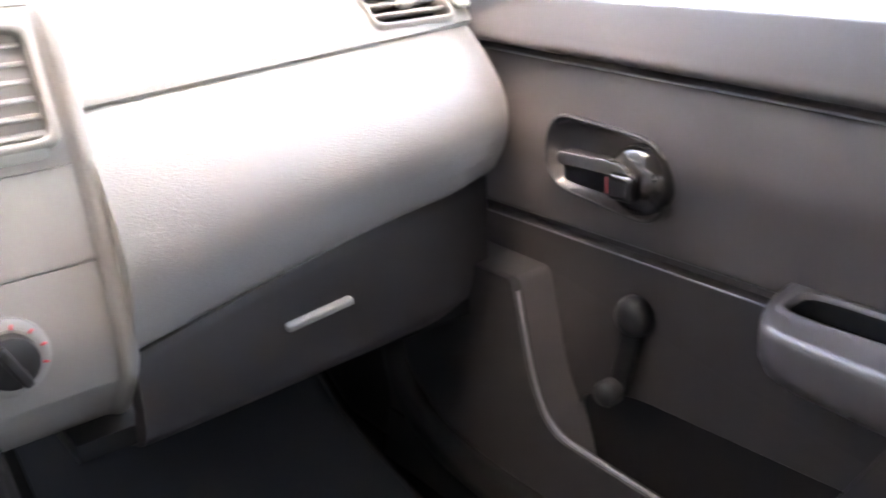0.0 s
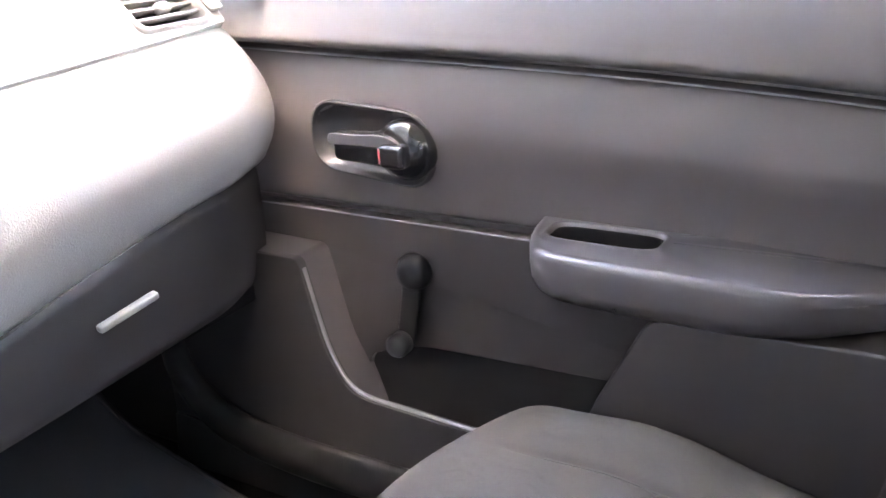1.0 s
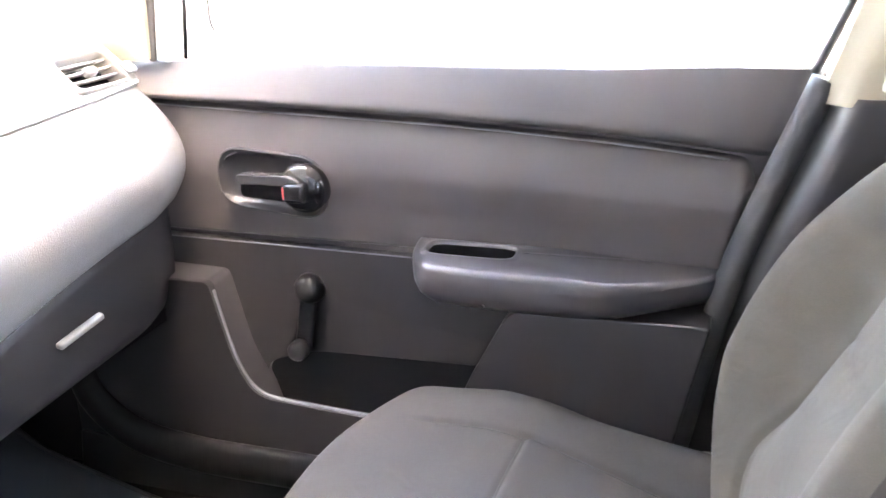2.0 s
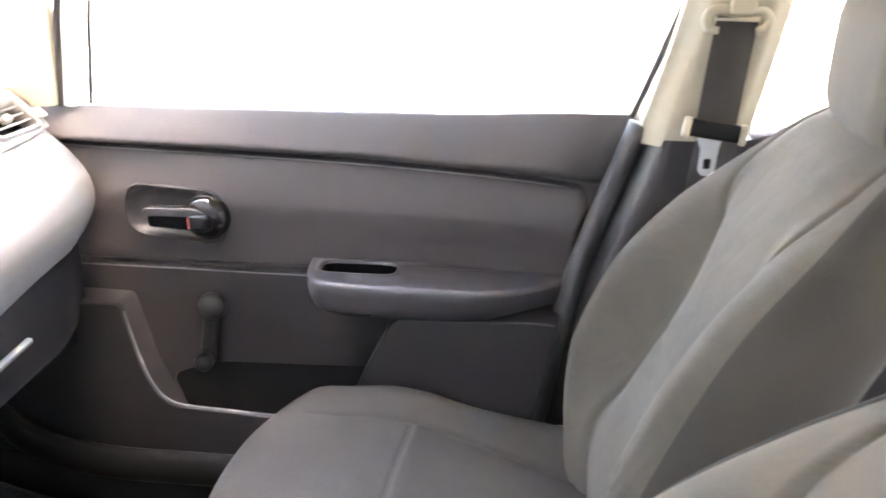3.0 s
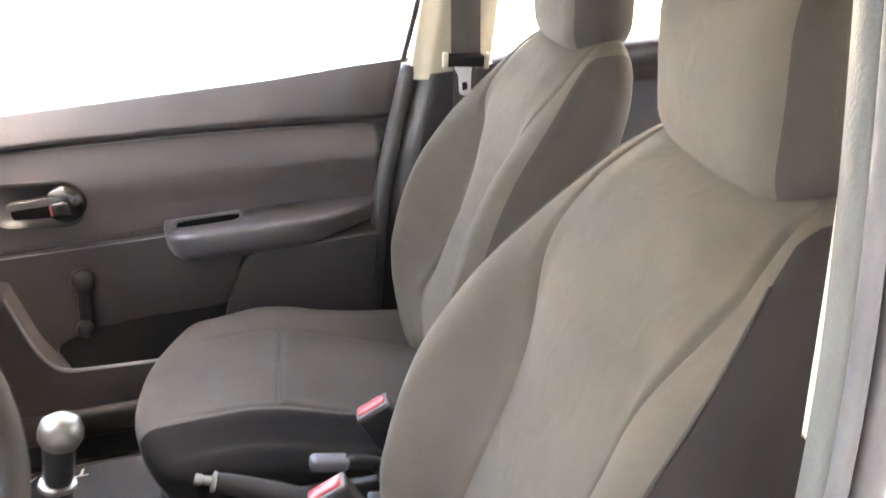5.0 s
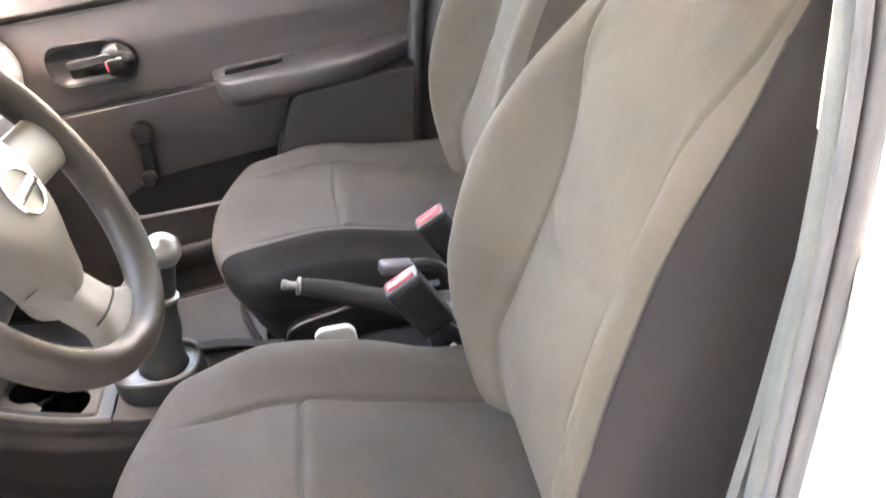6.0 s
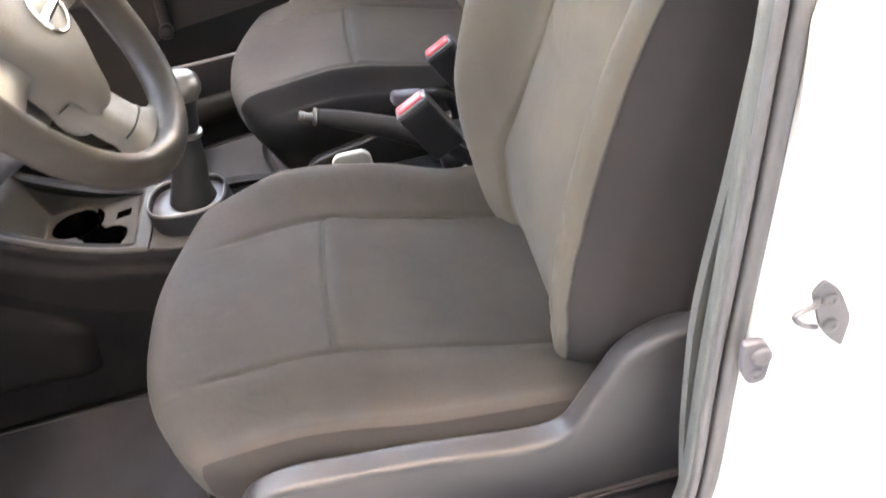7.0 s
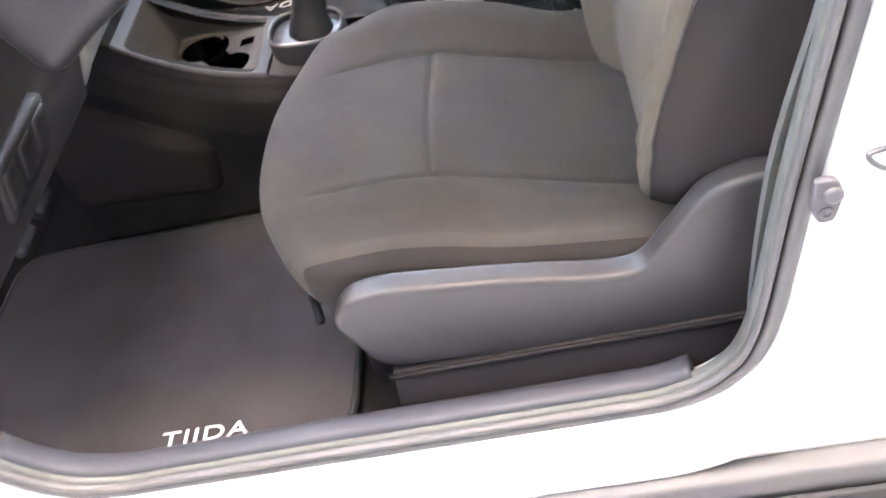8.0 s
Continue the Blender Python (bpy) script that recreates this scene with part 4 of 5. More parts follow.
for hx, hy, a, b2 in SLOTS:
    part("coin_slot", rbox(a + 0.004, b2 + 0.004, 0.008, 0.002, (4, 4, 4), None, M_WELL, at=(hx, hy, tray_floor(hx) - 0.020)), tray_ob, "coin slot, near-black for the shade inside")
part("tray_joint", sweep([Vector((-0.2665, -0.104 + 0.0174 * k, top_z(-0.2665) + 0.0006)) for k in range(11)], circle(0.0012, 6), M_SEALDARK, up=(0, 0, 1)), tray_ob, "dark joint behind the tray")
part("tray_front", surface(lambda u, v: (-0.474 - 0.10 * u, -0.10 + 0.166 * v, top_z(-0.474) - 0.004 + 0.12 * u), 8, 6, M_KNEE, away=(-0.004, 0, -0.006)), tray_ob, "dark sloping front above the tray")

def side(u, v):
    x = -0.66 + 0.62 * u
    z = top_z(x) - 0.003 - (top_z(x) - 0.003 - FLOOR - 0.004) * v
    y = -0.104 - 0.008 * float(sm(v, 0.0, 0.05)) - 0.012 * float(sm(v, 0.05, 0.16)) - 0.005 * v
    return (x, y, z)
def carpeted(me):
    """The tunnel below the console side is carpet."""
    me.materials.append(M_CARPET)
    for p in me.polygons:
        if p.center.z < top_z(p.center.x) - 0.105:
            p.material_index = 1
    return me
part("side_panel", carpeted(surface(side, 30, 60, M_KNEE, away=(0, 0.02, 0))), console, "dark grey console side over carpet")
part("side_panel", carpeted(surface(lambda u, v: (side(u, v)[0], -0.034 - side(u, v)[1], side(u, v)[2]), 30, 60, M_KNEE, away=(0, -0.02, 0))), console, "dark grey console side over carpet")
def bulge(P):
    x, y, z = P[:, 0], P[:, 1], P[:, 2]
    f = (z + 0.10) / 0.20
    return np.stack([x - 0.515 - 0.03 * (1 - f), y - 0.090 - 0.010 * sm(-x, -0.12, 0.12), z + 0.440 - 0.72 * x * f - 0.10 * x * (1 - f)], 1)
part("knee_pad", rbox(0.135, 0.055, 0.092, 0.042, (28, 14, 28), bulge, M_KNEE), console, "dark raised knee pad")
part("gear_deck", surface(lambda u, v: (-0.264 + 0.104 * u, -0.104 + 0.175 * v, top_z(-0.264 + 0.104 * u) + 0.0004 - 0.03 * float(sm(u, 0.9, 1.0))), 20, 6, M_SILVER, away=(0, 0, -0.006)), console, "silver deck round the gear lever")
part("console_front", rbox(0.10, 0.10, 0.17, 0.02, (8, 8, 8), None, M_DASHLOW, at=(-0.58, -0.008, 0.455)), console, "dark console front below the dashboard")
# near-black so the gap between the seats looks unlit
part("rear_tray", prism(rounded([(-0.27, 0.40), (-0.27, 0.495), (-0.12, 0.480), (-0.03, 0.44), (0.34, 0.42), (0.34, 0.30), (-0.27, 0.30)], 0.02), 'y', -0.098, 0.082, M_DARK, 0.008), console, "rear tray of the console, near-black for the shade between the seats")
part("rear_slot", rbox(0.030, 0.030, 0.010, 0.005, (6, 8, 4), None, M_PALE, at=(0.245, -0.040, 0.470), turn=(0, 14, 0)), console, "pale coin tray")
for bx, by, bz in ((0.222, -0.034, 0.512), (0.226, 0.030, 0.490)):
    part("bracket", rbox(0.026, 0.022, 0.0045, 0.003, (6, 6, 3), None, M_STEEL, at=(bx, by, bz), turn=(6, 10, 0)), console, "steel bracket behind the handbrake")

# gear lever
lever = thing("gear_lever", (-0.19, -0.01, 0.51), "gear lever with silver topped knob and black gaiter", "gear lever")
o = rounded([(-0.266, -0.078), (-0.143, -0.078), (-0.143, 0.028), (-0.266, 0.028)], 0.051, 10)
def ring_flat(o, z0, z1, k, m):
    cx, cy = sum(p[0] for p in o) / len(o), sum(p[1] for p in o) / len(o)
    V, F, n = [], [], len(o)
    for s, z in ((1.0, z0), (1.0, z1 - 0.003), (0.97, z1), (k + 0.03, z1), (k, z1 - 0.003), (k, z0 + 0.005)):
        V += [(cx + (p[0] - cx) * s, cy + (p[1] - cy) * s, z - 0.09 * (p[0] + 0.19)) for p in o]
    for r in range(5):
        for i in range(n):
            F.append((r * n + i, r * n + (i + 1) % n, (r + 1) * n + (i + 1) % n, (r + 1) * n + i))
    return mesh_of("ring", V, F, [m])
def about(k):
    return [(-0.2045 + (p[0] + 0.2045) * k, -0.025 + (p[1] + 0.025) * k) for p in o]
part("gaiter_skirt", ring_flat(o, 0.44, 0.541, 0.90, M_BLACK), lever, "black raised gaiter surround")
part("gaiter_ring", ring_flat(about(0.975), 0.536, 0.545, 0.935, M_SATIN), lever, "silver gaiter ring")
part("gaiter_plate", ring_flat(about(0.92), 0.526, 0.533, 0.30, M_BEZEL), lever, "grey shift pattern plate")
gp = smooth_path([(-0.200, -0.022, 0.520), (-0.192, -0.014, 0.56), (-0.178, -0.004, 0.600), (-0.168, -0.003, 0.632)], 6)
def folds(i, n):
    f = i / (n - 1)
    return (0.021 * (1 - f) ** 1.2 + 0.017) * (1 + 0.05 * math.sin(14 * f))
part("gaiter", sweep(gp, circle(1.0, 20), M_LEATHER, scale=[folds(i, len(gp)) for i in range(len(gp))]), lever, "black leather gaiter")
part("collar", lathe([(0.017, 0), (0.022, 0.002), (0.022, 0.008), (0.017, 0.010)], M_SATIN, (-0.169, -0.003, 0.628), (0.28, 0, 1)), lever, "chrome collar")
part("grip", lathe([(0.016, 0), (0.018, 0.012), (0.0185, 0.045), (0.021, 0.056)], M_BLACK, (-0.166, -0.003, 0.636), (0.28, 0, 1)), lever, "black grip")
part("knob_top", lathe([(0.021, 0), (0.0262, 0.010), (0.0265, 0.020), (0.023, 0.031), (0.014, 0.038), (0.001, 0.040)], M_SATIN, (-0.150, -0.003, 0.688), (0.28, 0, 1)), lever, "silver domed knob top")

# handbrake
brake = thing("handbrake", (0.16, -0.02, 0.44), "lowered handbrake lever with chrome release button", "handbrake")
hp = smooth_path([(0.020, -0.018, 0.607), (0.06, -0.018, 0.588), (0.11, -0.018, 0.560), (0.16, -0.018, 0.530), (0.215, -0.018, 0.492), (0.26, -0.018, 0.455)], 5)
part("lever", sweep(hp, circle(0.016, 14, 0.018), M_DASHLOW, scale=[0.66 + 0.85 * (i / (len(hp) - 1)) for i in range(len(hp))]), brake, "dark grey grip")
part("grip_ring", lathe([(0.010, 0), (0.0128, 0.001), (0.0128, 0.005), (0.010, 0.006)], M_SATIN, (0.022, -0.018, 0.606), (-1, 0, 0.4)), brake, "chrome ring")
part("release_button", lathe([(0.0055, 0), (0.0055, 0.016), (0.0068, 0.017), (0.0068, 0.024), (0.005, 0.025)], M_SATIN, (0.020, -0.018, 0.607), (-1, 0, 0.4)), brake, "chrome release button")
part("lever_base", rbox(0.07, 0.028, 0.05, 0.02, (8, 6, 8), None, M_BLACK, at=(0.25, -0.018, 0.445)), brake)

# belt buckles
def buckle(at, tilt, label):
    b = thing("seat_belt_buckle", (at[0], at[1], at[2] - 0.1), label, "belt buckle", "front belt buckles")
    T = Matrix.Translation(at) @ Euler((0, radians(tilt), 0)).to_matrix().to_4x4()
    def bp(name, me, parent, label=""):
        me.transform(T)
        return part(name, me, parent, label)
    bp("case", rbox(0.026, 0.015, 0.045, 0.006, (8, 6, 10), None, M_BLACK, at=(0, 0, -0.046)), b, "black buckle case")
    bp("bezel", rbox(0.0255, 0.0145, 0.004, 0.003, (8, 6, 3), None, M_SWITCH, at=(0, 0, -0.001)), b, "grey buckle rim")
    bp("release_button", rbox(0.021, 0.0095, 0.004, 0.003, (8, 4, 3), None, M_RED, at=(0, -0.001, 0.003)), b, "red release button")
    bp("stem", sweep(smooth_path([(0, 0, -0.085), (0.012, 0, -0.13), (0.04, 0, -0.20)], 5), [(0.010, 0.004), (0.010, -0.004), (-0.010, -0.004), (-0.010, 0.004)], M_BLACK, up=(0, 1, 0)), b, "black buckle stem")
    return b
near = buckle((0.161, -0.112, 0.634), -24, "black seat belt buckle with red button beside the driver's seat")
part("bracket", rbox(0.010, 0.006, 0.040, 0.004, (4, 4, 8), None, M_STEEL, at=(0.214, -0.086, 0.530), turn=(0, -14, 0)), near, "steel buckle bracket")
far = buckle((0.226, 0.108, 0.597), -24, "black seat belt buckle with red button beside the passenger seat")
part("strap_end", rbox(0.026, 0.012, 0.010, 0.006, (8, 5, 5), None, M_SWITCH, at=(0.158, 0.045, 0.562), turn=(0, 18, 12)), far, "grey plastic strap end")
part("strap", sweep(smooth_path([(0.178, 0.047, 0.556), (0.20, 0.06, 0.545), (0.225, 0.08, 0.515), (0.23, 0.09, 0.46)], 5), [(0.010, 0.003), (0.010, -0.003), (-0.010, -0.003), (-0.010, 0.003)], M_BLACK, up=(0, 1, 0)), far, "black strap")

# ---- front seats ----
def cushion_shape(P, lift=0.0):
    """x from -0.26 to 0.26, y across, z; to the seat's own shape round its middle line."""
    x, y, z = P[:, 0] + 0.035, P[:, 1].copy(), P[:, 2].copy()
    w = np.abs(y) / 0.255
    up = sm(z, -0.02, 0.05)
    xx = x + 0.085 * w ** 2.6 * (1 - sm(x, -0.22, 0.10)) + 0.030 * (1 - sm(z, -0.09, 0.03)) * (1 - sm(x, -0.2, 0.0))
    yy = y * (1 - 0.02 * sm(-x, -0.05, 0.2)) * np.where(y < 0, 0.945, 1.0)
    base = ip(xx, [(-0.26, 0.555), (-0.15, 0.566), (-0.05, 0.566), (0.0, 0.560), (0.10, 0.530), (0.20, 0.495), (0.30, 0.465)])
    bol = (0.020 * np.exp(-((w - 0.72) / 0.16) ** 2) * (y > 0) + 0.006 * np.exp(-((w - 0.62) / 0.10) ** 2) * (y < 0)) * sm(xx, -0.20, -0.02) - 0.020 * sm(w, 0.55, 0.93) * (y < 0) - 0.012 * sm(w, 0.8, 1.0) * (y > 0)
    bol = bol + 0.030 * sm(xx, 0.05, 0.28) * sm(w, 0.5, 0.75)
    bol = bol + lift * np.exp(-((w - 0.84) / 0.17) ** 2) * (y > 0) * sm(xx, -0.24, -0.02) * (1 - sm(xx, 0.08, 0.20))
    groove = 0.0050 * np.exp(-((np.abs(y) - 0.132) / 0.0042) ** 2) * sm(xx, -0.17, -0.10)
    groove += 0.0045 * np.exp(-((xx - 0.002 - 0.008 * w) / 0.0042) ** 2) * (1 - sm(np.abs(y), 0.126, 0.134))
    puff = 0.004 * np.cos(np.clip(y / 0.132, -1, 1) * np.pi / 2) + 0.004 * np.exp(-((xx - 0.02) / 0.02) ** 2) * (np.abs(y) < 0.13)
    ridge = 0.005 * np.exp(-((w - 0.90) / 0.045) ** 2) * (y < 0) * sm(xx, -0.16, -0.06)
    zt = base + (bol - groove + puff + ridge) * up
    bottom = ip(xx, [(-0.26, 0.45), (-0.15, 0.405), (0.3, 0.385)])
    zz = bottom + (zt - bottom) * (z + 0.09) / 0.18
    yy = yy * (1 + 0.012 * np.exp(-((z - 0.02) / 0.03) ** 2))
    return np.stack([xx, yy, zz], 1)

FRONT = [(0.44, 0.262), (0.52, 0.258), (0.585, 0.264), (0.65, 0.287), (0.714, 0.317), (0.816, 0.368), (0.90, 0.402), (0.97, 0.440), (1.016, 0.475), (1.05, 0.53)]
BOLSTER = [(0.44, 0.226), (0.53, 0.222), (0.60, 0.219), (0.66, 0.224), (0.70, 0.236), (0.79, 0.276), (0.89, 0.352), (0.95, 0.418), (1.0, 0.475), (1.05, 0.53)]
BACK = [(0.44, 0.37), (0.60, 0.405), (0.80, 0.475), (1.0, 0.575), (1.05, 0.585)]
WIDE = [(0.44, 0.155), (0.50, 0.190), (0.55, 0.230), (0.60, 0.248), (0.80, 0.252), (0.88, 0.240), (0.95, 0.214), (1.0, 0.182), (1.05, 0.145)]
LINE = [(0.45, 0.60), (0.57, 0.57), (0.68, 0.49), (0.77, 0.47), (0.83, 0.49), (0.88, 0.535), (0.93, 0.62), (1.0, 0.80)]
def back_shape(P, deep=0.008):
    x, y, z = P[:, 0], P[:, 1], P[:, 2]
    zz = 0.75 + z
    wide = ip(zz, WIDE)
    v = y / 0.25
    yy = v * wide
    a = np.abs(v)
    hump = sm(a, 0.48, 0.82) * (1 - 0.35 * sm(a, 0.86, 1.0)) * np.where(v < 0, ip(zz, [(0.5, 0.45), (0.7, 0.6), (0.95, 1.0)]), 1.0)
    front = ip(zz, FRONT) + (ip(zz, BOLSTER) - ip(zz, FRONT)) * hump
    front = front - 0.010 * np.cos(np.clip(v / 0.55, -1, 1) * np.pi / 2) * sm(zz, 0.55, 0.7) * (1 - sm(zz, 0.92, 1.0))
    groove = 0.010 * np.exp(-((a - ip(zz, LINE)) / 0.020) ** 2)
    front = front + deep * np.exp(-((a - ip(zz, LINE)) / 0.20) ** 2) * sm(zz, 0.55, 0.70) * (1 - sm(zz, 0.84, 0.95)) * (v > 0)
    groove += 0.0025 * np.exp(-((zz - 0.762 - 0.05 * v ** 2) / 0.007) ** 2) * (1 - sm(a, 0.3, 0.47))
    folds_at = sm(a, 0.72, 0.80) * (1 - sm(a, 0.90, 0.97)) * sm(zz, 0.50, 0.58) * (1 - sm(zz, 0.68, 0.80)) * (v < 0)
    front = front + folds_at * (0.0011 * np.sin(70 * a + 7 * np.sin(26 * zz) + 22 * zz) + 0.0007 * np.sin(130 * a - 60 * zz))
    t = (x + 0.07) / 0.14
    xx = (front + groove * (t < 0.3)) * (1 - t) + ip(zz, BACK) * t
    return np.stack([xx, yy, zz + 0.006 * (1 - a ** 2) * sm(z, 0.2, 0.3)], 1)

def head_shape(P):
    x, y, z = P[:, 0], P[:, 1], P[:, 2]
    w = 1 - 0.10 * sm(-z, -0.02, 0.11) - 0.03 * sm(z, 0.04, 0.11)
    bow = 0.010 * (1 - (y / 0.130) ** 2)
    return np.stack([x + 0.06 * z - bow * (x < 0) * 0.9 + 0.566, y * w, z + 1.111], 1)

def front_seat(place, label, outer_cover, drop=0.0):
    s = thing("front_seat", place, label, "car seat", "front seats")
    def sp(name, me, label="", parent=None):
        down = 0.0 if name in ("seat_rail", "seat_frame") else drop + (0.4 * drop if name == "headrest" else 0)
        back = 0.012 if name == "headrest" and not outer_cover else 0.0
        me.transform(Matrix.Translation((place[0] - back, place[1], -down)))
        return part(name, me, parent or s, label)
    def seated(P):
        return cushion_shape(P, 0.027 if outer_cover else 0.0)
    # side faces and the passenger's inner bolster get painted shade
    sp("cushion", rbox(0.265, 0.255, 0.09, 0.030, (190, 190, 30), seated, [M_SEAT, M_CUSHION_SIDE if outer_cover else M_BOLSTER_SHADE],
       index=lambda C: (((C[:, 2] < 0.086) & (np.abs(C[:, 1]) > 0.2549)) | (C[:, 1] < (-0.240 if outer_cover else -0.150))).astype(int)), "worn grey fabric cushion, toned darker for shade")
    deep = 0.008 if outer_cover else 0.024
    def shaped(P):
        return back_shape(P, deep)
    flank = 0.2325 if outer_cover else 0.247
    # passenger flanks use the shaded copy of the fabric
    sp("backrest", rbox(0.07, 0.25, 0.295, 0.045, (34, 220, 130), shaped, [M_FABRIC, M_SIDE if outer_cover else M_FLANK],
       index=lambda C: ((np.abs(C[:, 1]) > flank) | (C[:, 0] > 0.0699)).astype(int)), "grey woven fabric backrest with darker sides")
    for sy in (1, -1):
        if outer_cover:
            seam = [Vector(p) for p in shaped(np.array([[-0.0640, sy * 0.2285, z] for z in np.linspace(-0.24, 0.262, 40)]))]
            sp("piping", sweep(seam, circle(0.0016, 6), M_STITCH, up=(0, 1, 0)), "sewn seam along the bolster")
    def seam_line(pts):
        sp("seam", sweep([Vector(p) for p in pts], circle(0.0011, 6), M_STITCH, up=(0, 0.3, 1)))
    for sy in (1, -1):
        seam_line(seated(np.array([[x, sy * 0.132, 0.0905] for x in np.linspace(-0.15, 0.215, 40)])))
        seam_line(shaped(np.array([[-0.0700, sy * 0.25 * float(ip(0.75 + z, LINE)), z] for z in np.linspace(-0.27, 0.21, 50)])))
    seam_line(seated(np.array([[-0.0325 + 0.0 * y, y, 0.0905] for y in np.linspace(-0.13, 0.13, 30)])))
    # headrest sides are painted darker for shade
    sp("headrest", rbox(0.050, 0.130, 0.085, 0.049, (26, 52, 36), head_shape, [M_FABRIC, M_FLANK],
       index=lambda C: (np.abs(C[:, 1]) > 0.116).astype(int)), "grey fabric headrest")
    for sy in (1, -1):
        sp("headrest_post", sweep([Vector((0.548, sy * 0.06, 0.97)), Vector((0.560, sy * 0.06, 1.05))], circle(0.006, 10), M_CHROME, up=(0, 1, 0)), "chrome post")
    sp("seat_frame", rbox(0.20, 0.22, 0.055, 0.02, (10, 10, 6), None, M_BLACK, at=(0.06, 0, 0.345)), "black seat frame")
    for sy in (1, -1):
        sp("seat_rail", rbox(0.20, 0.018, 0.014, 0.005, (10, 4, 4), None, M_STEEL, at=(0.14, sy * 0.19, FLOOR + 0.016)), "steel seat rail")
    sp("recliner", rbox(0.028, 0.012, 0.032, 0.008, (6, 4, 6), None, M_PALE, at=(0.232, 0.235, 0.478)), "pale recliner bracket")
    sp("front_bar", sweep(smooth_path([(-0.175, -0.20, 0.425), (-0.205, -0.10, 0.418), (-0.210, 0.0, 0.416), (-0.205, 0.10, 0.418), (-0.175, 0.20, 0.425)], 5), circle(0.006, 8), M_BLACK), "black adjuster bar")
    if outer_cover:
        sp("belt_guide", prism(rounded([(0.034, 0.44), (0.030, 0.576), (0.040, 0.585), (0.078, 0.582), (0.086, 0.572), (0.082, 0.44)], 0.012, 5), 'y', 0.236, 0.247, M_PALE, 0.003), "pale plastic guide beside the cushion")
        y = -0.255
        o = rounded([(-0.128, 0.500, 0.02), (-0.104, 0.532, 0.03), (-0.060, 0.540, 0.06), (0.083, 0.519, 0.08), (0.175, 0.498, 0.04), (0.222, 0.494, 0.03), (0.295, 0.590, 0.05), (0.345, 0.606, 0.04), (0.44, 0.580, 0.03),
                     (0.47, 0.40, 0.02), (0.30, 0.372, 0.02), (-0.095, 0.408, 0.03)], 0.02, 7)
        sp("side_cover", prism(o, 'y', y - 0.024, y + 0.010, M_TRIM, 0.010, 5), "grey plastic side cover with a rounded edge")
    else:
        y = 0.0 - 0.255
        o = rounded([(-0.13, 0.42, 0.04), (-0.115, 0.475, 0.05), (0.05, 0.495, 0.05), (0.20, 0.485, 0.03), (0.36, 0.54, 0.04), (0.40, 0.40, 0.02), (-0.08, 0.36, 0.02)], 0.02, 6)
        sp("side_cover", prism(o, 'y', y - 0.008, y + 0.012, M_BLACK, 0.006), "black plastic inner cover")
    return s

front_seat((0.0, -0.345, FLOOR), "grey fabric driver's seat with plastic side cover", True)
front_seat((0.078, 0.372, FLOOR), "grey fabric passenger seat beside the door", False, 0.018)

# ---- passenger seat belt ----
belt = thing("seat_belt", (0.480, 0.66, 0.9), "grey seat belt hanging from a beige pillar loop", "seat belt")
wp = [(0.497, 0.612, 1.106), (0.488, 0.608, 1.03), (0.481, 0.604, 0.962)]
part("webbing", sweep([Vector(p) for p in smooth_path(wp, 6)], [(0.026, 0.0015), (0.026, -0.0015), (-0.026, -0.0015), (-0.026, 0.0015)], M_BELT, up=(0, 1, 0)), belt, "dark grey webbing")
part("webbing", sweep([Vector(p) for p in smooth_path([(0.495, 0.626, 1.11), (0.490, 0.638, 1.0), (0.470, 0.634, 0.80), (0.450, 0.631, 0.40)], 6)], [(0.022, 0.001), (0.022, -0.001), (-0.022, -0.001), (-0.022, 0.001)], M_BELT, up=(0, 1, 0)), belt, "dark grey webbing")
ears = smooth_path([(0.474, 0.612, 1.090), (0.462, 0.612, 1.092), (0.457, 0.612, 1.104), (0.464, 0.613, 1.115), (0.480, 0.614, 1.117), (0.498, 0.615, 1.112), (0.514, 0.614, 1.113), (0.529, 0.613, 1.114), (0.537, 0.612, 1.104), (0.532, 0.612, 1.092), (0.520, 0.612, 1.089)], 4)
part("pillar_loop", sweep(ears, circle(0.0058, 10), M_BEIGE, up=(0, 1, 0)), belt, "beige plastic pillar loop")
part("loop_bar", sweep([Vector((0.470, 0.614, 1.104)), Vector((0.524, 0.614, 1.103))], circle(0.0045, 8), M_BEIGE, up=(0, 1, 0)), belt, "beige bar the webbing turns over")
cover = rounded([(0.497, 1.26), (0.525, 1.26), (0.519, 1.180), (0.518, 1.118), (0.512, 1.110), (0.488, 1.110), (0.486, 1.118), (0.494, 1.180)], 0.008, 5)
part("anchor_cover", prism(cover, 'y', 0.600, 0.622, M_BEIGE, 0.005), belt, "beige anchor cover")
part("tongue_grip", rbox(0.038, 0.009, 0.012, 0.006, (12, 6, 6), None, M_BLACK, at=(0.480, 0.604, 0.961), turn=(0, 8, 0)), belt, "black tongue grip")
for ex, ez in ((0.444, 0.966), (0.517, 0.956)):
    part("grip_end", rbox(0.005, 0.007, 0.014, 0.003, (4, 4, 5), None, M_BEIGE, at=(ex, 0.600, ez), turn=(0, 8, 0)), belt, "pale end of the tongue grip")
tongue = rounded([(0.458, 0.951), (0.465, 0.934), (0.463, 0.904), (0.469, 0.898), (0.481, 0.898), (0.485, 0.905), (0.488, 0.934), (0.492, 0.951)], 0.004, 4)
slot = rounded([(0.470, 0.922), (0.4695, 0.908), (0.4785, 0.908), (0.4795, 0.922)], 0.002, 4)
part("tongue", prism(tongue, 'y', 0.6045, 0.6075, M_WHITE, 0.001), belt, "pale steel latch tongue")
part("tongue_slot", prism(slot, 'y', 0.6030, 0.6046, M_BLACK, 0), belt, "dark slot in the tongue")

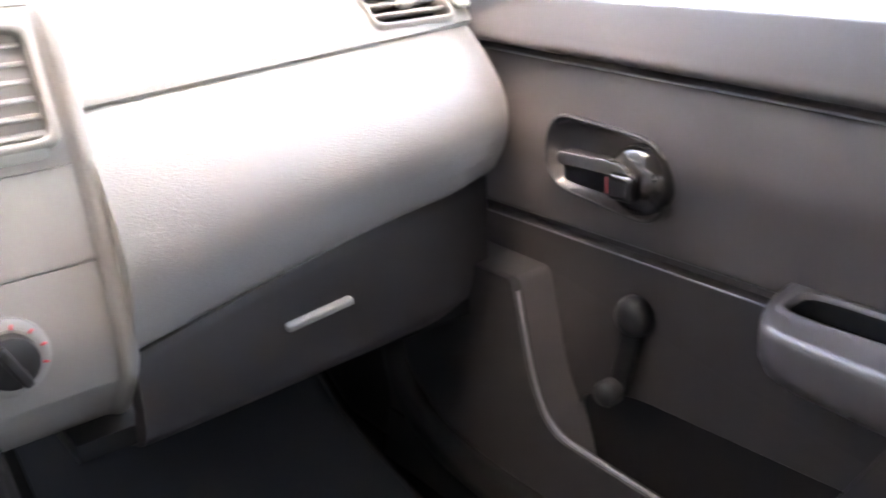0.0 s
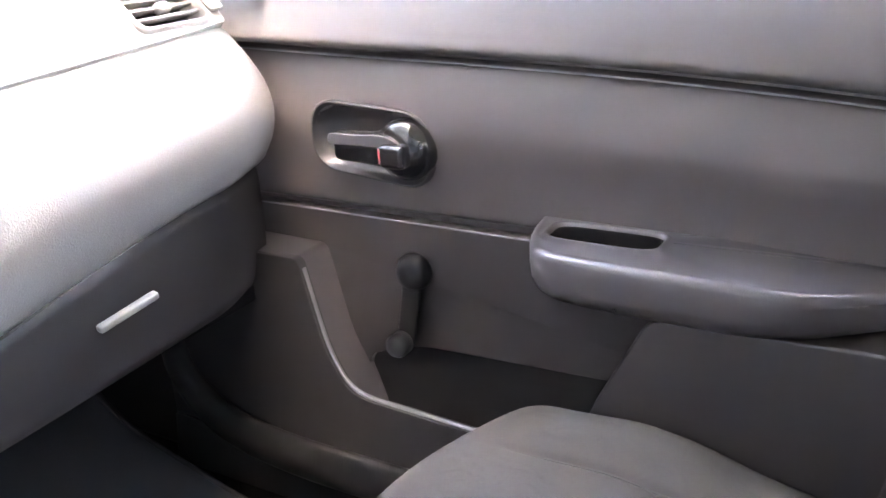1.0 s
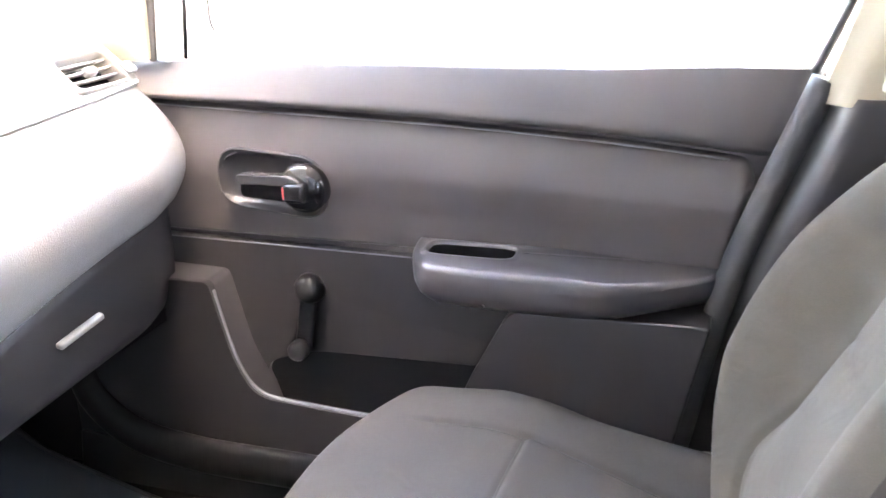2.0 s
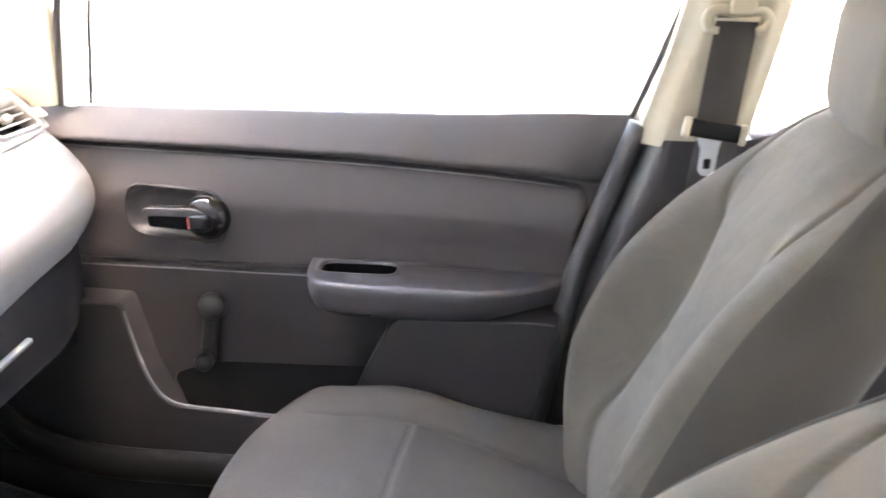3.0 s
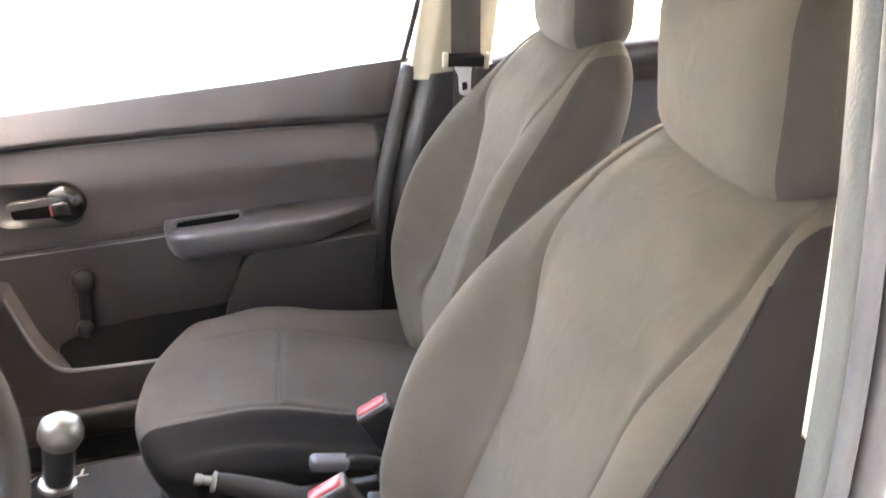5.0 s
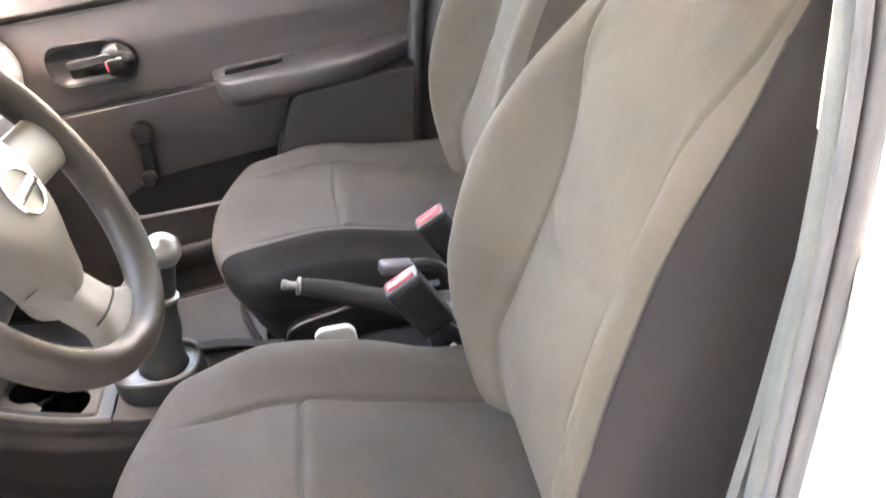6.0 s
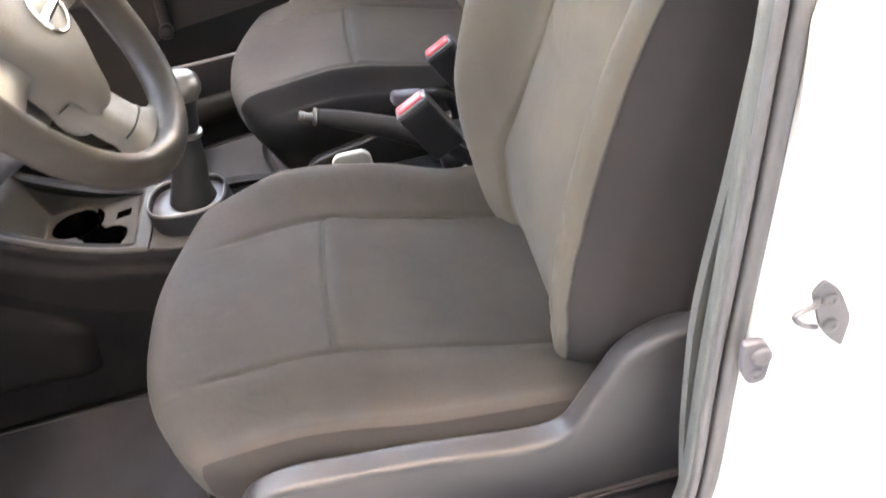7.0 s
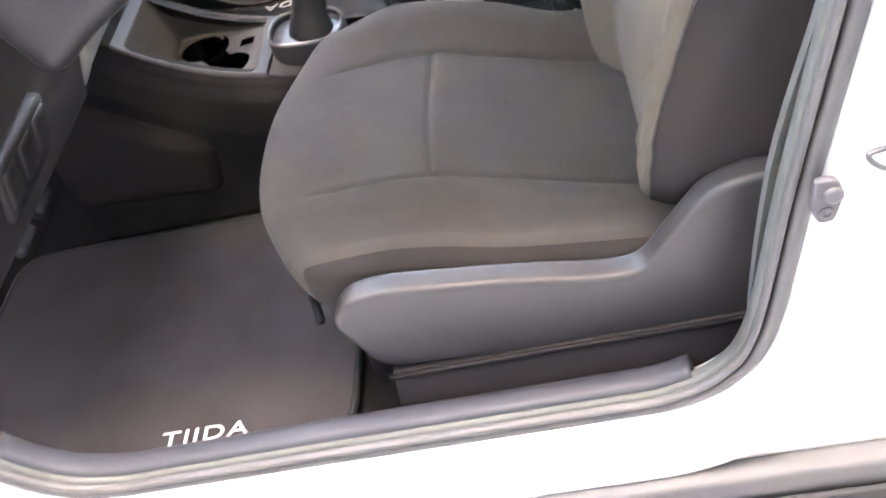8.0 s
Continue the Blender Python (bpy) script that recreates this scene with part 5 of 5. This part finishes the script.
# ---- floor mats ----
def mat_sheet(o, z, m):
    return prism(o, 'z', z, z + 0.012, m, 0.005)
dm = thing("floor_mat", (-0.45, -0.4, FLOOR), "dark grey carpet floor mat with white lettering", "floor mat", "floor mats")
part("mat_sheet", mat_sheet(rounded([(-0.83, -0.62), (-0.168, -0.635), (-0.168, -0.16), (-0.83, -0.14)], 0.06), FLOOR + 0.002, M_MAT), dm)
bo = rounded([(-0.825, -0.615), (-0.173, -0.630), (-0.173, -0.165), (-0.825, -0.145)], 0.06)
part("binding", sweep([Vector((p[0], p[1], FLOOR + 0.010)) for p in bo], circle(0.006, 8), M_SEALDARK, closed=True), dm, "dark bound edge")
cu = bpy.data.curves.new("lettering", 'FONT')
cu.body = "TIIDA"
cu.size, cu.extrude, cu.space_character, cu.shear = 0.052, 0.0006, 1.12, 0.0
tmp = bpy.data.objects.new("lettering", cu)
scene.collection.objects.link(tmp)
bpy.context.view_layer.update()
letters = bpy.data.meshes.new_from_object(tmp.evaluated_get(bpy.context.evaluated_depsgraph_get()))
bpy.data.objects.remove(tmp)
letters.transform(Matrix.Translation((-0.452, -0.602, FLOOR + 0.0155)) @ Matrix.Diagonal((0.90, 0.62, 1, 1)))
letters.materials.clear(); letters.materials.append(M_WHITE)
part("lettering", letters, dm, "white sewn lettering TIIDA")
letters2 = letters.copy()
pm = thing("floor_mat", (-0.6, 0.36, FLOOR), "dark grey carpet floor mat in the passenger footwell", "floor mat", "floor mats")
def rise(x):
    return float(ip(-x, [(0.12, 0.0), (0.46, 0.0), (0.62, 0.030), (0.80, 0.085), (0.95, 0.19), (1.08, 0.34)]))
def foot_mat(u, v):
    x, y = -0.12 - 0.95 * u, 0.15 + 0.425 * v
    return (x + 0.05 * float(sm(v, 0.88, 1.0)) * float(sm(u, 0.6, 0.8)), y, FLOOR + 0.014 + rise(x) + 0.004 * math.sin(9 * x) * math.sin(7 * y) - 0.008 * float(sm(v, 0.97, 1.0)))
part("mat_sheet", surface(foot_mat, 60, 30, M_MATBLUE, away=(0, 0, -0.010)), pm)
mat_edge = [Vector(foot_mat(0.02 * i, 0.985)) for i in range(50)]
part("binding", sweep(mat_edge, circle(0.005, 8), M_SEALDARK, up=(0, 1, 0)), pm, "bound edge of the mat")
letters2.transform(Matrix.Rotation(math.pi, 4, 'Z'))
low_x, low_y = min(v.co.x for v in letters2.vertices), min(v.co.y for v in letters2.vertices)
letters2.transform(Matrix.Translation((-0.452 - low_x, 0.522 - low_y, 0.004)))
part("lettering", letters2, pm, "white lettering TIIDA")

# pedals
for py, name in ((-0.178, "brake_pedal"), (-0.266, "clutch_pedal")):
    pd = thing(name, (-0.70, py, FLOOR + 0.05), "worn metal foot pedal with rubber pad on an arm", "pedal", "foot pedals")
    part("pad", rbox(0.012, 0.030, 0.024, 0.007, (4, 8, 6), None, M_TRIM, at=(-0.700, py, 0.442), turn=(0, -35, 0)), pd, "worn grey pedal pad")
    part("arm", sweep(smooth_path([(-0.706, py, 0.442), (-0.77, py, 0.47), (-0.81, py, 0.60), (-0.78, py, 0.72)], 5), circle(0.008, 8), M_BLACK, up=(0, 1, 0)), pd)

# ---- driver's door opening ----
OPEN = smooth_path([(0.478, -0.625, 1.36), (0.446, -0.675, 1.15), (0.428, -0.69, 1.02), (0.394, -0.698, 0.84), (0.357, -0.70, 0.65), (0.326, -0.698, 0.47), (0.292, -0.698, 0.405), (0.235, -0.70, 0.377), (0.15, -0.70, 0.372),
                    (-0.16, -0.70, 0.372), (-0.36, -0.70, 0.370), (-0.455, -0.70, 0.372), (-0.525, -0.70, 0.40), (-0.575, -0.70, 0.47), (-0.60, -0.70, 0.60), (-0.66, -0.70, 0.90), (-0.60, -0.69, 1.05), (-0.28, -0.62, 1.35)], 8)
def strip(points, m):
    return sweep(OPEN, points, m, up=(0, 1, 0))
frame_d = thing("door_frame", (0, -0.70, 0.25), "white car body side round the open driver's doorway", "car body")
tagged(frame_d, kind="structure")
def side_loft():
    """The jamb section, shallow along the upright and deep along the sill."""
    sec = [(0.010, 0.010), (0.019, -0.004), (0.030, -0.030), (0.036, -0.062), (0.041, -0.072), (0.052, -0.070), (0.060, -0.02), (0.010, 0.03)]
    V, F, n, k = [], [], len(OPEN), len(sec)
    for i, p in enumerate(OPEN):
        t = (OPEN[min(i + 1, n - 1)] - OPEN[max(i - 1, 0)]).normalized()
        s = t.cross(Vector((0, 1, 0))).normalized()
        w = s.cross(t)
        deep = 1 - 0.72 * float(sm(p.z, 0.42, 0.56)) if p.x > 0 else 1.0
        V += [p + s * c[0] + w * (c[1] * deep if c[1] < 0 else c[1]) for c in sec]
    for i in range(n - 1):
        for j in range(k):
            F.append((i * k + j, i * k + (j + 1) % k, (i + 1) * k + (j + 1) % k, (i + 1) * k + j))
    F += [tuple(range(k))[::-1], tuple(range((n - 1) * k, n * k))]
    return mesh_of("side", V, F, [M_PAINT])
part("body_side", side_loft(), frame_d, "white painted door jamb")
part("outer_seal", strip([(0.0015, -0.002), (0.0015, -0.010), (0.004, -0.0135), (0.009, -0.0145), (0.014, -0.0125), (0.0185, -0.008), (0.019, -0.002), (0.010, 0.004)], M_SEALPALE), frame_d, "grey rubber door seal")
part("seal_lip", strip([(0.0042 * math.cos(a) - 0.0052, 0.0065 * math.sin(a) - 0.008) for a in [2 * math.pi * i / 10 for i in range(10)]], M_SEALPALE), frame_d, "grey seal lip")
part("seal_gap", strip([(-0.002, -0.006), (-0.003, 0.002), (0.003, 0.002), (0.002, -0.006)], M_SEALDARK), frame_d, "dark groove in the seal")
part("inner_flange", strip([(-0.0085, -0.008), (-0.0110, 0.002), (-0.0115, 0.010), (-0.009, 0.012), (-0.003, 0.002)], M_PTRIM), frame_d, "grey trim along the seal")
low_run = [p for p in OPEN if p.z < 0.46 and p.x < 0.262]
part("scuff_plate", sweep(low_run, [(-0.0160, 0.003), (-0.0185, 0.012), (-0.0180, 0.024), (-0.0130, 0.034), (-0.004, 0.041), (0.012, 0.043), (0.012, 0.036), (-0.006, 0.003)], M_SILL, up=(0, 1, 0)), frame_d, "blue grey plastic scuff plate")
part("inner_step", prism(rounded([(-0.662, 0.29), (-0.662, 0.352), (-0.628, 0.402, 0.006), (-0.598, 0.402, 0.01), (-0.592, 0.29)], 0.004), 'x', -0.085, 0.50, M_INNER, 0.004), frame_d, "dark inner sill step")
part("step_edge", sweep([Vector((-0.088 + 0.04 * i, -0.633, 0.402)) for i in range(13)], circle(0.0038, 10), M_INNER, up=(0, 0, 1)), frame_d, "rounded edge of the sill step")
part("sill_core", prism([(-0.69, 0.30), (-0.69, 0.36), (-0.655, 0.345), (-0.64, 0.28)], 'x', -0.60, 0.6, M_INNER, 0), frame_d)
part("jamb_panel", prism(rounded([(0.37, 0.36), (0.60, 0.36), (0.66, 0.96), (0.43, 0.96)], 0.02), 'y', -0.729, -0.705, M_PAINT, 0.004), frame_d, "white painted jamb panel")
# lower side moulding
part("rocker", prism(rounded([(-0.700, 0.16), (-0.700, 0.362), (-0.712, 0.362, 0.003), (-0.752, 0.338, 0.004), (-0.756, 0.30), (-0.753, 0.16)], 0.01), 'x', -0.60, 1.2, M_PAINT, 0.004), frame_d, "white painted rocker panel")
part("side_moulding", prism(rounded([(-0.757, 0.17), (-0.758, 0.322), (-0.784, 0.318, 0.006), (-0.794, 0.30), (-0.79, 0.17)], 0.006), 'x', -0.60, 1.2, M_SEAL, 0.003), frame_d, "grey plastic side moulding")
part("moulding_edge", prism(rounded([(-0.797, 0.17), (-0.798, 0.300), (-0.806, 0.298), (-0.812, 0.17)], 0.004), 'x', -0.60, 1.2, M_SEALDARK, 0.003), frame_d, "dark lower edge of the moulding")

# striker and catch on the jamb
def bolt(at, r, m):
    return lathe([(r, 0), (r, 0.0014), (r * 0.85, 0.0020), (r * 0.5, 0.0020), (r * 0.42, 0.0009), (0.0005, 0.0009)], m, at, (0, -1, 0), 18)
st = thing("door_striker", (0.440, -0.73, 0.69), "zinc plated door striker bolted to the white jamb", "door striker")
part("plate", prism(rounded([(0.423, 0.722, 0.004), (0.433, 0.734, 0.006), (0.446, 0.718), (0.456, 0.685), (0.449, 0.654, 0.004), (0.440, 0.664), (0.430, 0.682)], 0.008), 'y', -0.7325, -0.727, M_ZINC, 0.0015), st, "leaf shaped zinc plated striker plate")
part("loop", sweep(smooth_path([(0.428, -0.731, 0.715), (0.420, -0.741, 0.719), (0.406, -0.748, 0.724), (0.401, -0.749, 0.722), (0.404, -0.748, 0.714), (0.414, -0.742, 0.700), (0.427, -0.731, 0.684)], 6), circle(0.0026, 10), M_ZINC, up=(0, 0, 1)), st, "steel striker loop")
for p in ((0.4375, 0.712), (0.4385, 0.683)):
    part("bolt", bolt((p[0], -0.7325, p[1]), 0.0068, M_ZINC), st)
ck = thing("door_switch", (0.378, -0.73, 0.66), "grey plastic door switch on the white jamb", "door switch")
part("housing", prism(rounded([(0.367, 0.688, 0.005), (0.386, 0.686), (0.391, 0.668), (0.384, 0.638), (0.370, 0.638), (0.364, 0.656, 0.005)], 0.008), 'y', -0.7335, -0.725, M_SWITCH, 0.0025), ck, "grey switch housing")
part("plunger", lathe([(0.0088, 0), (0.0084, 0.0025), (0.006, 0.0040), (0.0006, 0.0044)], M_SWITCH, (0.3815, -0.7335, 0.6705), (0, -1, 0), 18), ck, "pale plunger")
part("screw", bolt((0.3765, -0.7335, 0.651), 0.0066, M_SWITCH), ck)

# driver's pillar trim
def dpl(u, v):
    z = FLOOR + 0.02 + (1.018 - FLOOR - 0.02) * v
    x = float(ip(z, [(0.28, 0.318), (0.45, 0.324), (0.65, 0.345), (0.83, 0.388), (1.02, 0.433)])) + 0.16 * u - 0.004
    return (x, -0.672 + 0.040 * float(sm(u, 0.0, 0.5)), z)
def dph(u, v):
    z = 1.015 + 0.367 * v
    x = float(ip(z, [(1.0, 0.431), (1.15, 0.457), (1.38, 0.48)])) + 0.14 * u - 0.004
    return (x, float(ip(z, [(0.9, -0.672), (1.4, -0.60)])) + 0.026 * float(sm(u, 0.0, 0.4)), z)
bd = thing("b_pillar", (0.45, -0.68, FLOOR), "driver's door pillar trim, grey below and beige above", "pillar trim")
part("lower_trim", surface(dpl, 10, 20, M_PTRIM, away=(0, -0.012, 0)), bd, "grey textured lower pillar trim")
part("upper_trim", surface(dph, 10, 16, M_BEIGE, away=(0, -0.012, 0)), bd, "beige upper pillar trim")
# closed rear door on the driver's side
rd = thing("rear_door", (1.0, -0.76, 0.3), "white closed rear door of the car", "car door")
part("skin", prism(rounded([(0.62, 0.36), (1.5, 0.36), (1.62, 0.95), (0.70, 0.95)], 0.03), 'y', -0.80, -0.72, M_PAINT, 0.012), rd, "white painted door skin")
part("window_frame", sweep(smooth_path([(0.56, -0.72, 0.95), (0.62, -0.68, 1.15), (0.66, -0.62, 1.36)], 6), circle(0.025, 10, 0.012), M_PAINT, up=(0, 1, 0)), rd, "white window frame")
